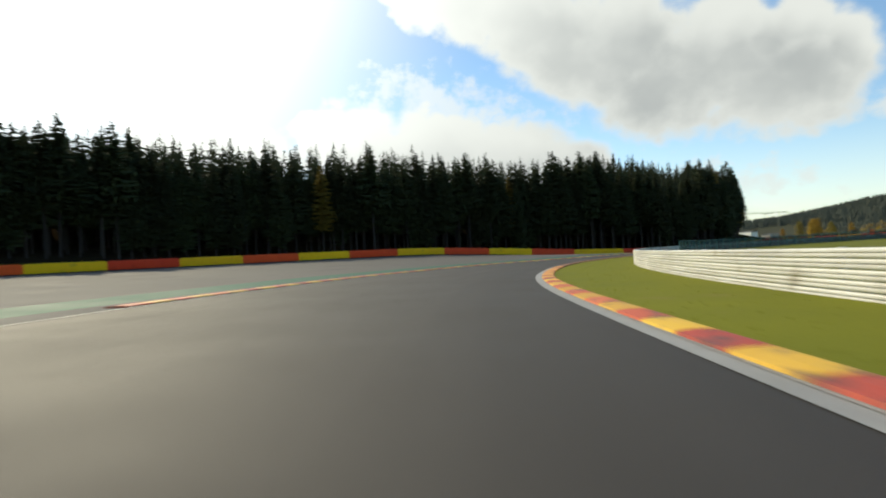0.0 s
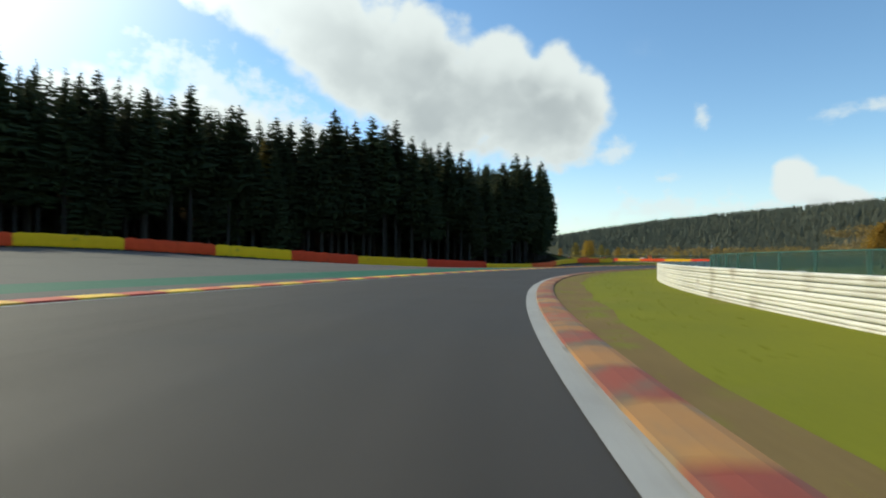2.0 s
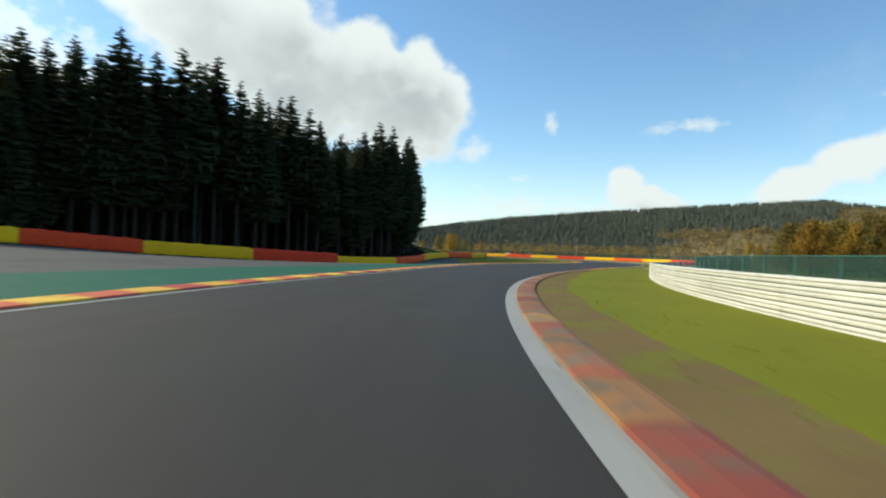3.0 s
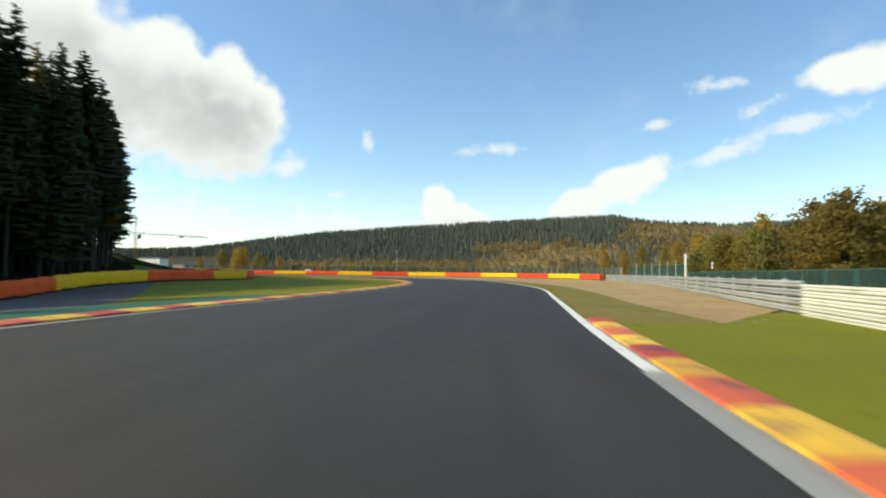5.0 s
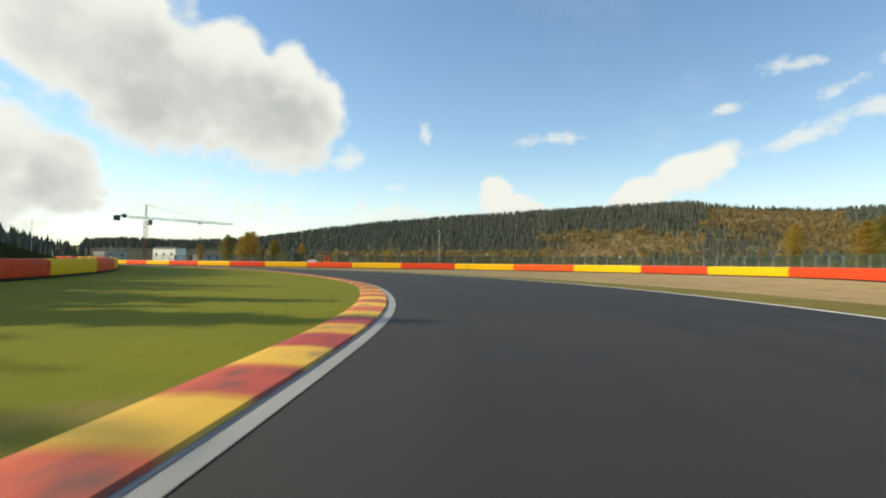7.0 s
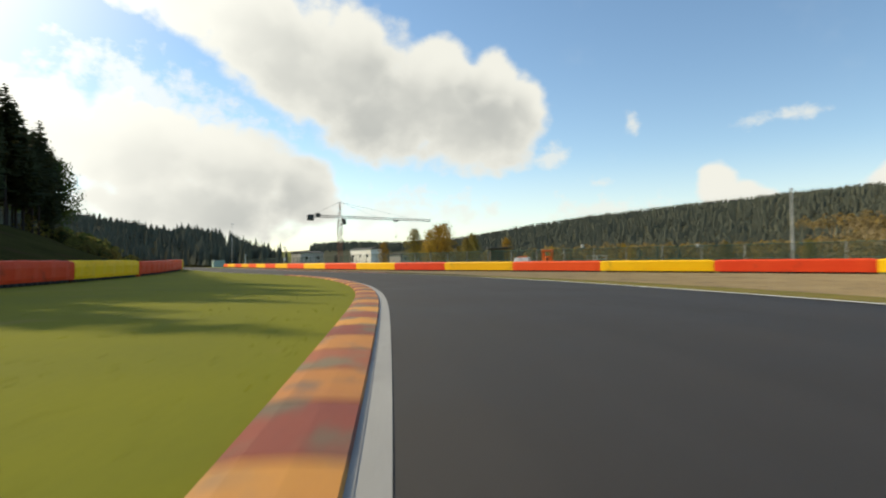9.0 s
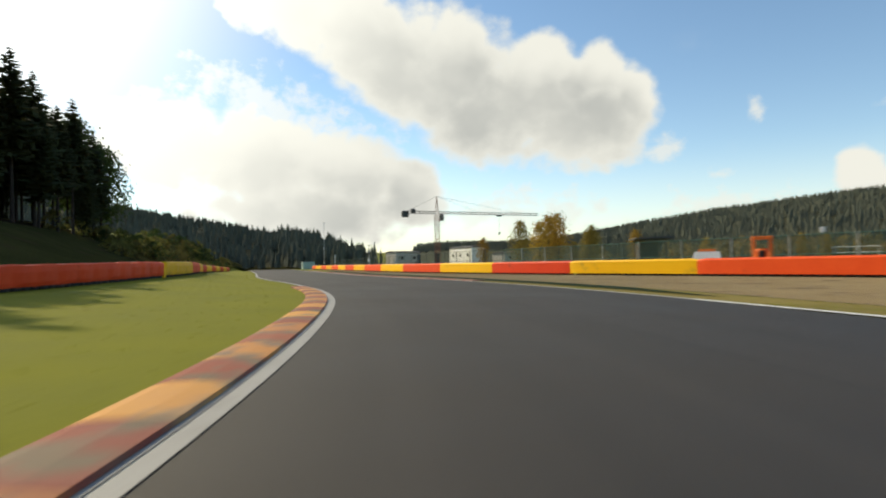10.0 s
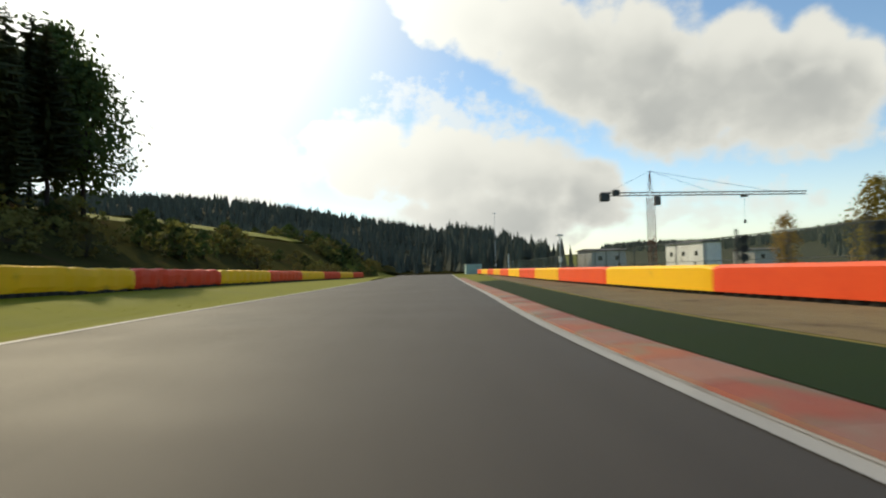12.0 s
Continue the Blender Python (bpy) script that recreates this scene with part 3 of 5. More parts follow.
# ---------------------------------------------------------------- ground
def build_ground():
    def axis(lo, hi, fine, limit):
        core = list(np.arange(lo, hi + 0.1, fine))
        gap, a, b, low, high = fine, lo, hi, [], []
        while b < limit:
            gap *= 1.13
            a, b = a - gap, b + gap
            low.insert(0, a), high.append(b)
        return np.array(low + core + high)
    xs, ys = axis(-100, 300, 4.0, 3200), axis(-60, 460, 4.0, 3200)
    gx, gy = np.meshgrid(xs, ys)
    z = ground_z(gx.ravel(), gy.ravel())
    _, dk, sk = nearest(LEFT_KERB, gx.ravel(), gy.ravel())
    _, db, sb = nearest(LEFT_BARRIER, gx.ravel(), gy.ravel())
    z = z - 0.025 - np.where((sk < 2) & (sb > -2), 0.35, 0.0)
    s = Shape()
    s.v = list(zip(gx.ravel().tolist(), gy.ravel().tolist(), z.tolist()))
    w = len(xs)
    s.f = [(j * w + i, j * w + i + 1, (j + 1) * w + i + 1, (j + 1) * w + i) for j in range(len(ys) - 1) for i in range(w - 1)]
    ground = tagged(part("ground", s, GRASS, smooth=True), "rough autumn grassland running out to wooded hills", kind="structure")
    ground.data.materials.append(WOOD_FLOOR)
    ground.data.materials.append(SCRUB_FLOOR)
    corner = np.array([f[0] for f in s.f])
    fx, fy = gx.ravel()[corner], gy.ravel()[corner]
    fr, fa = np.hypot(fx - 110, fy - 150), np.degrees(np.arctan2(110 - fx, fy - 150))
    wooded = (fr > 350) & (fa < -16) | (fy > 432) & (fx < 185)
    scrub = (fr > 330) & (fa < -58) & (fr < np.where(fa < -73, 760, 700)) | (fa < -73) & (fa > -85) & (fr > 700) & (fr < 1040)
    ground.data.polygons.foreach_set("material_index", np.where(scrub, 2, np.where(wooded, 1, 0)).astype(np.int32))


build_ground()

n_road = len(LEFT_EDGE)
RIGHT_R = resample(RIGHT_EDGE, n_road)
tagged(sheet("road", LEFT_EDGE, RIGHT_R, [0.0, 0.02, 0.03, 0.02, 0.0], ASPHALT, lanes=True), "dark grey asphalt race track with a smooth rolled surface")


def edge_line(name, line, a, b, d0, d1, material, lift, label):
    seg = stretch(line, a, b)
    return sheet(name, offset(seg, d0), offset(seg, d1), lift, material, 1, label)


edge_line("road_line_right", RIGHT_EDGE, 0, 196, -0.25, 0.03, WHITE_LINE, 0.012, "worn grey-white line along the inside kerb")
edge_line("road_line_outer", RIGHT_EDGE, 196, 352, -0.20, 0.03, FRESH_LINE, 0.012, "bright white line between track and gravel")
edge_line("road_line_exit", RIGHT_EDGE, 352, 540, -0.20, 0.03, WHITE_LINE, 0.012, "dusty white line along the exit kerb")
edge_line("road_line_left", LEFT_EDGE, 0, 500, -0.03, 0.20, WHITE_LINE, 0.012, "worn white painted line along the track edge")


def kerb(name, line, start, end, side, width, label, gap=0.05, paints=(KERB_RED, KERB_YELLOW), worn=None, worn_from=1e9, worn_to=1e9):
    """A kerb of painted concrete blocks on a pale concrete base, rising away from the track. side: 1 right, -1 left."""
    seg = stretch(line, start, end)
    base = sheet(name, offset(seg, 0.0), offset(seg, side * (width + gap - 0.04)), [0.02, 0.035], CONCRETE, 1, label)
    size = lengths(seg)[-1] / round(lengths(seg)[-1] / 1.42)
    meshes = []
    for mat_, nm in zip(paints + (worn or paints), ("red", "yellow", "worn_red", "worn_yellow")):
        s = Shape()
        rows = []
        for u, z in ((0.0, 0.0), (0.02, 0.04), (0.4, 0.06), (0.8, 0.055), (0.985, 0.03), (1.0, -0.02)):
            rows.append([(side * u * width, -size / 2 + 0.015, z), (side * u * width, size / 2 - 0.015, z)])
        s.loft(rows, False)
        for e in (0, 1):
            ring = [r[e] for r in rows]
            low = [(p[0], p[1], -0.02) for p in ring]
            s.loft([low, ring], False)
        meshes.append(s.mesh("kerb_block_" + nm, mat_))
    s_ = lengths(seg)
    mid = offset(seg, side * gap)
    t = tangents(seg)
    for k in range(round(s_[-1] / size)):
        at = (k + 0.5) * size
        x, y = np.interp(at, s_, mid[:, 0]), np.interp(at, s_, mid[:, 1])
        tx, ty = np.interp(at, s_, t[:, 0]), np.interp(at, s_, t[:, 1])
        b = part("block", meshes[k % 2 + (2 if worn_from < at < worn_to else 0)], None, base)
        b.matrix_world = pose(float(x), float(y), 0.025, 0, 0, math.degrees(math.atan2(ty, tx)) - 90)
    return base


# ---------------------------------------------------------------- verges, run-off, gravel
def along_y(line, y):
    """The distance along a line at which it first passes a given y."""
    return float(lengths(line)[int(np.argmax(line[:, 1] >= y))])


def verge(name, line, a, b, d0, d1, material, lift, label, cells=4):
    seg = stretch(line, a, b)
    return sheet(name, offset(seg, d0), offset(seg, d1), lift, material, cells, label)


# asphalt run-off between the outer kerb and the left barrier, with a painted band along the kerb
EDGE_SPLIT, BARRIER_SPLIT = 210.0, 219.0      # where asphalt gives way to grass, along the two lines
runoff_near = offset(stretch(LEFT_EDGE, 0, EDGE_SPLIT), -0.15)
runoff_far = resample(stretch(LEFT_BARRIER, 0, BARRIER_SPLIT), len(runoff_near))
sheet("runoff_asphalt", runoff_near, runoff_far, 0.0, RUNOFF, 10, "grey worn asphalt run-off with dark tyre marks")
verge("painted_runoff_band", LEFT_EDGE, 40, 229, -1.15, -6.4, GREEN_PAINT, 0.014, "faded green painted band beside the kerb", 3)
inner_near = offset(stretch(LEFT_EDGE, EDGE_SPLIT, 460), -0.15)
inner_far = resample(stretch(LEFT_BARRIER, BARRIER_SPLIT, 520), len(inner_near))
sheet("infield_lawn", inner_near, inner_far, 0.0, LAWN, 10, "sunlit mown grass between kerb and barrier")
# inside of the right-hand bend
seg = stretch(RIGHT_EDGE, 0, 205)
rail_seg = resample(stretch(RAIL, 0, 204), len(seg))
sheet("verge_right", offset(seg, 0.15), offset(rail_seg, 1.5), 0.0, LAWN, 6, "bright mown grass inside the bend")
soil = stretch(RIGHT_EDGE, 104, 190)
soil_s = np.linspace(0, 86, len(soil))
soil_w = np.interp(soil_s, [0, 10, 24, 66, 80, 86], [0.66, 1.2, 1.85, 1.8, 1.2, 0.66]) + 0.12 * np.sin(soil_s * 0.9) * np.sin(soil_s * 0.23)
sheet("worn_soil_strip", offset(soil, 0.5), offset(soil, np.maximum(soil_w, 0.64)), 0.008, DIRT, 2, "bare brown soil worn beside the kerb")
# gravel trap
g_near = GRAVEL_IN
outer = np.vstack([stretch(RAIL, 205, 400)[:-2, :2], RIGHT_BARRIER[:, :2]])
g_far = resample(offset(outer, 0.3), len(g_near))
sheet("gravel_trap", g_near, g_far, 0.012, GRAVEL, 10, "raked pale gravel trap")
g_edge = resample(stretch(RIGHT_EDGE, 203, 400), len(g_near))
sheet("verge_gravel", offset(g_edge, 0.1), g_near, 0.004, DRY_GRASS, 3, "thin dry grass strip between track and gravel")
turf_near = offset(stretch(RIGHT_EDGE, 352, 445), 1.0)
turf_far = resample(offset(stretch(GRAVEL_IN, 158, 158 + 93), -0.3), len(turf_near))
sheet("turf_strip", turf_near, turf_far, 0.03, CARPET, 3, "dark green artificial turf between kerb and gravel")


# dark sheet over the bank: scrub, with the wood's shade in its colour
bank_near = offset(stretch(LEFT_BARRIER, along_y(LEFT_BARRIER, 196), 600), -1.2)
sheet("shaded_bank_heath", bank_near, offset(stretch(LEFT_BARRIER, along_y(LEFT_BARRIER, 196), 600), -19.0), 0.16, SHADED_HEATH, 14, "scrubby heath on the bank behind the barrier, the wood's shade painted in")
field_a = along_y(LEFT_BARRIER, 340)
sheet("hill_field", offset(stretch(LEFT_BARRIER, field_a, 600), -19.5), offset(stretch(LEFT_BARRIER, field_a, 600), -44.0), 0.34, LAWN, 10, "sunlit pasture on the slope above the bank")
foot = np.array([(100.0 + 5 * k, 429.5) for k in range(23)])
sheet("slope_heath", foot, foot + np.array([0.0, 14.0]), 0.3, SHADED_HEATH, 16, "dark scrub at the foot of the slope")


# ---------------------------------------------------------------- barriers
def tyre_mesh():
    s = Shape()
    s.loft([[(r * math.cos(q), r * math.sin(q), h) for q in (2 * math.pi * j / 8 for j in range(8))]
            for r, h in ((0.24, 0.0), (0.31, 0.04), (0.32, 0.1), (0.31, 0.18), (0.22, 0.2))])
    return s.mesh("tyre", RUBBER)


TYRE = tyre_mesh()


def tyre_barrier(line, start, length, height, red, tall=1.0, lean=0.0):
    """One colour length of a tyre barrier under a tight fabric cover, standing on its row of tyres."""
    seg = stretch(line, start, start + length)
    seg = resample(seg, max(3, int(length / 0.5)))
    z = ground_z(seg[:, 0], seg[:, 1])
    colour = "red" if red else "yellow"
    ob = thing("tyre_barrier", f"{colour} fabric-covered tyre barrier standing at the edge of the run-off", "barrier", "tyre barriers")
    t = tangents(seg)
    cover = Shape()
    rows = []
    for i, (p, zz) in enumerate(zip(seg, z)):
        n = np.array([t[i, 1], -t[i, 0]])
        u = i / (len(seg) - 1)
        pinch = 1.0 if 0 < i < len(seg) - 1 else 0.93
        wave = 0.03 * math.sin(i * 2.1 + start) + 0.02 * math.sin(i * 0.9)
        prof = [(0.02, 0.16), (0.07 + wave, 0.35), (0.09 + wave, 0.7 * height), (0.05, 0.95 * height), (-0.03, height * (1 + 0.012 * math.sin(i * 1.3))),
                (-0.55, height * 1.0), (-0.62, 0.9 * height), (-0.62, 0.16)]
        rows.append([(p[0] + n[0] * a * pinch, p[1] + n[1] * a * pinch, zz + b * pinch) for a, b in prof])
    cover.loft(rows, False)
    for e in (0, -1):
        cover.v += rows[e]
        k = len(cover.v) - len(rows[e])
        cover.f.append(tuple(range(k, k + len(rows[e]))))
    part("cover", cover, COVER_RED if red else COVER_YELLOW, ob, f"{colour} fabric cover")
    s = lengths(seg)
    for k in range(int(s[-1] / 0.62)):
        at = (k + 0.5) * 0.62
        x, y, zz = (float(np.interp(at, s, c)) for c in (seg[:, 0], seg[:, 1], z))
        tx, ty = float(np.interp(at, s, t[:, 0])), float(np.interp(at, s, t[:, 1]))
        part("tyre", TYRE, None, ob).matrix_world = pose(x - ty * 0.27, y + tx * 0.27, zz - 0.02, 0, 0, k * 25)
    return ob


def barrier_run(line, start, end, block, height, first_red):
    k, at = 0, start
    while at < end - 1:
        tyre_barrier(line, at, min(block, end - at) - 0.03, height, (k % 2 == 0) == first_red)
        at, k = at + block, k + 1


def along(line, x, y):
    """The distance along a line of its point nearest to (x, y)."""
    i = int(np.argmin(np.hypot(line[:, 0] - x, line[:, 1] - y)))
    return float(lengths(line)[i])


LB_J4 = along(LEFT_BARRIER, 35.1, 148.1) - 1.5
LB_P, LB_A, LB_B = along(LEFT_BARRIER, 113.7, 180.5), along(LEFT_BARRIER, 141, 240), along(LEFT_BARRIER, 145.3, 259)
barrier_run(LEFT_BARRIER, LB_J4 - 11.7 * 14, LB_J4, 11.7, 1.72, False)
LB_Q = along(LEFT_BARRIER, 105.5, 176)
step_q = (LB_Q - LB_J4) / 6
barrier_run(LEFT_BARRIER, LB_J4, LB_J4 + step_q * 2, step_q, 1.65, False)
barrier_run(LEFT_BARRIER, LB_J4 + step_q * 2, LB_Q, step_q, 1.25, False)
barrier_run(LEFT_BARRIER, LB_Q, LB_P, LB_P - LB_Q, 1.2, False)
barrier_run(LEFT_BARRIER, LB_P, LB_A, (LB_A - LB_P) / 6, 1.25, True)
barrier_run(LEFT_BARRIER, LB_A, LB_B, LB_B - LB_A, 1.15, True)
barrier_run(LEFT_BARRIER, LB_B, LB_B + 12.3 * 10, 12.3, 1.15, False)
JOINTS = (1.0, 18.9, 30.5, 40.9, 52.3, 63.4, 75.0, 86.5, 97.5, 108.7, 119.8, 130.6, 142.0, 154.3, 166.2, 178.5, 190.0, 201.5, 213.0, 224.5, 236.0, 247.5, 259.0, 270.0)
for k, (a, b) in enumerate(zip(JOINTS, JOINTS[1:])):
    tyre_barrier(RIGHT_BARRIER, a, b - a - 0.03, 1.15, k % 2 == 0)


def armco_section(length, rails, material, pitch=0.205, tall=1.0):
    """A length of stacked corrugated steel rails on a post; rails run along +y, the track side is +x... its face is at x = 0."""
    ob = thing("guard_rail", "stacked corrugated steel crash rails, weathered white, on posts in the grass", "guard rail", "guard rails along the bend")
    for k in range(rails):
        z0 = 0.03 + k * pitch
        prof = [(0.0, 0.0), (0.055, 0.006), (0.075, 0.028), (0.075, 0.056), (0.03, 0.0765), (0.075, 0.097), (0.075, 0.125), (0.055, 0.147), (0.0, 0.153),
                (-0.008, 0.15), (-0.008, 0.0)]
        s = Shape()
        s.loft([[(-a, -length / 2 - 0.02, z0 + b * tall) for a, b in prof], [(-a, length / 2 + 0.02, z0 + b * tall) for a, b in prof]], True, True)
        part("rail", s, material, ob)
    s = Shape()
    s.box((0.02, -0.06, -0.1), (0.14, 0.06, 0.03 + rails * pitch), 0.01)
    part("post", s, STEEL, ob, "galvanised steel post")
    return ob


def place_along(ob, line, start, end, step, z=0.0, turn=-90, follow_ground=True):
    """Copies of a thing at even steps along a line; its +y runs along the line."""
    s, t = lengths(line), tangents(line)
    count = int((end - start) / step)
    for k in range(count):
        at = start + (k + 0.5) * step
        x, y = float(np.interp(at, s, line[:, 0])), float(np.interp(at, s, line[:, 1]))
        tx, ty = float(np.interp(at, s, t[:, 0])), float(np.interp(at, s, t[:, 1]))
        zz = float(ground_z(np.array([x]), np.array([y]))[0]) + z if follow_ground else z
        m = pose(x, y, zz, 0, 0, math.degrees(math.atan2(ty, tx)) + turn)
        if k == 0:
            ob.matrix_world = m
        else:
            copy_thing(ob, m)


RAIL_END = lengths(RAIL)[-1]
place_along(armco_section(4.0, 5, RAIL_WHITE, 0.203, 1.24), RAIL, 2, 202, 4.0, -0.08)
STEEL_STEP = (RAIL_END - 202) / round((RAIL_END - 202) / 4.0)
steel_section = armco_section(STEEL_STEP, 4, RAIL_STEEL, 0.27, 1.42)
tagged(steel_section, "stacked bare galvanised crash rails on posts behind the gravel", group="guard rails by the gravel")
place_along(steel_section, RAIL, 202, RAIL_END + 0.01, STEEL_STEP)


# ---------------------------------------------------------------- kerbs
kerb("kerb_right", RIGHT_EDGE, 40, along(RIGHT_EDGE, 79.0, 117.2), 1, 0.58, "red and yellow painted concrete kerb along the inside of the bend", worn=(WORN_RED, WORN_YELLOW), worn_from=58, worn_to=146)
KERB_MID, KERB_SPLIT = along(LEFT_EDGE, 104, 143.8), along(LEFT_EDGE, 126, 165)
kerb("kerb_left", LEFT_EDGE, along(LEFT_EDGE, -10, 22), KERB_MID, -1, 1.0, "red and yellow painted concrete kerb beside the green band")
kerb("kerb_entry", LEFT_EDGE, KERB_MID, KERB_SPLIT, -1, 0.9, "red and yellow painted kerb leading into the left-hand bend")
kerb("kerb_apex", LEFT_EDGE, KERB_SPLIT, along(LEFT_EDGE, 153, 247), -1, 0.78, "scuffed orange-red kerb round the inside of the left-hand bend", paints=(WORN_RED, APEX_YELLOW))
kerb("kerb_exit", RIGHT_EDGE, along(RIGHT_EDGE, 163.9, 248), along(RIGHT_EDGE, 161.4, 345), 1, 0.85, "worn dusty red kerb with a pale concrete edge on the exit of the bend", paints=(DUSTY_RED, WORN_RED))


def stand(x, y):
    return float(ground_z(np.array([x]), np.array([y]))[0])


# ---------------------------------------------------------------- trees
def spruce_shapes(rng, height, bare, coarse=1.0):
    """Trunk and crown of a spruce: whorls of drooping ragged boughs."""
    trunk, crown = Shape(), Shape()
    lean = Vector((rng.uniform(-0.02, 0.02), rng.uniform(-0.02, 0.02), 1))
    spine = [lean * (height * u) for u in (0.0, 0.02, 0.3, 0.65, 0.99)]
    trunk.tube(spine, [0.30, 0.22, 0.17, 0.10, 0.02], 7)
    for k in range(9):                                  # dead snags on the bare stem
        z = height * rng.uniform(0.06, bare + 0.05)
        q, ln = rng.uniform(0, 6.28), rng.uniform(0.5, 1.4)
        a = lean * z
        trunk.tube([a, a + Vector((math.cos(q) * ln, math.sin(q) * ln, rng.uniform(-0.2, 0.1)))], [0.03, 0.008], 3, False)
    widest = height * 0.175
    z, whorl = height * bare, 0
    while z < height * 0.985:
        u = (z - height * bare) / (height * (1 - bare))
        reach = widest * min(1.0, 0.55 + 2.2 * u) * (1 - u) ** 0.8 + 0.16
        count = (9 if u < 0.75 else 6) if coarse == 1.0 else 6
        for b in range(count):
            q = 2 * math.pi * (b + rng.uniform(-0.35, 0.35)) / count + whorl * 0.7
            ln = reach * rng.uniform(0.68, 1.18)
            if rng.random() < 0.07:
                continue
            droop = rng.uniform(0.25, 0.55) * (1 - 0.7 * u)
            out = Vector((math.cos(q), math.sin(q), 0))
            side = Vector((-out.y, out.x, 0))
            root = lean * (z + rng.uniform(-0.4, 0.4))
            pts = [root + out * (ln * f) + Vector((0, 0, -droop * ln * f * (1.35 - 0.75 * f))) for f in (0.0, 0.3, 0.62, 1.0)]
            wid = [0.07, 0.22, 0.19, 0.03]
            w0 = max(0.4, ln)
            prev = None
            for p, wd in zip(pts, wid):
                w = wd * w0
                sag = Vector((0, 0, -0.55 * w))
                row = (p - side * w * rng.uniform(0.75, 1.25) + sag, p + Vector((0, 0, 0.04)), p + side * w * rng.uniform(0.75, 1.25) + sag)
                if prev:
                    crown.quad(prev[0], prev[1], row[1], row[0])
                    crown.quad(prev[1], prev[2], row[2], row[1])
                prev = row
            for _ in range(3 if coarse == 1.0 else 1):  # hanging twigs give the ragged outline
                f = rng.uniform(0.35, 1.0)
                p = root + out * (ln * f) + Vector((0, 0, -droop * ln * f * (1.35 - 0.75 * f)))
                d = (out * rng.uniform(0.1, 0.5) + side * rng.uniform(-0.6, 0.6)) * w0 * 0.3
                crown.tri(p, p + d + Vector((0, 0, -0.3 * w0 * rng.uniform(0.3, 1.0))), p + d * 0.6 + side * 0.08 * w0)
        z += height * 0.022 * coarse * (1.15 - 0.55 * u)
        whorl += 1
    return trunk, crown


def make_spruce(seed, height, bare, needles, label):
    rng = random.Random(seed)
    trunk, crown = spruce_shapes(rng, height, bare)
    ob = thing("spruce_tree", label, "tree", "spruce wood behind the barrier")
    part("trunk", trunk, BARK, ob, smooth=True)
    part("crown", crown, needles, ob, "drooping needle boughs")
    return ob


TALL = "tall dark spruce with a bare lower stem, in the wood"
spruces = [make_spruce(11, 20.0, 0.34, NEEDLES, TALL), make_spruce(12, 20.0, 0.26, NEEDLES, TALL), make_spruce(13, 20.0, 0.40, NEEDLES, TALL),
           make_spruce(14, 20.0, 0.14, NEEDLES, "dark spruce with boughs low down, at the edge of the wood"),
           make_spruce(15, 20.0, 0.30, LARCH, "yellowing conifer among the dark spruces")]
WOOD_EDGE = spline([(-110, 70), (-88, 98), (-58, 124), (-28, 143), (0, 153), (30, 159.5), (60, 164), (84, 174), (98, 188), (107, 206), (113.0, 240), (122, 280), (127.8, 318)], 1.0)


sheet("forest_floor", offset(WOOD_EDGE, 2.0), offset(WOOD_EDGE, -75.0), 0.12, LITTER, 14, "dark needle litter under the spruces")


def wood_height(u):
    return float(np.interp(u, [0, 0.12, 0.35, 0.50, 0.56, 0.61, 0.68, 0.73, 0.78, 0.86, 0.9, 1.0], [22, 23.5, 24.8, 23.6, 20.5, 23.0, 19.2, 19.2, 24.0, 23.5, 19, 15]))


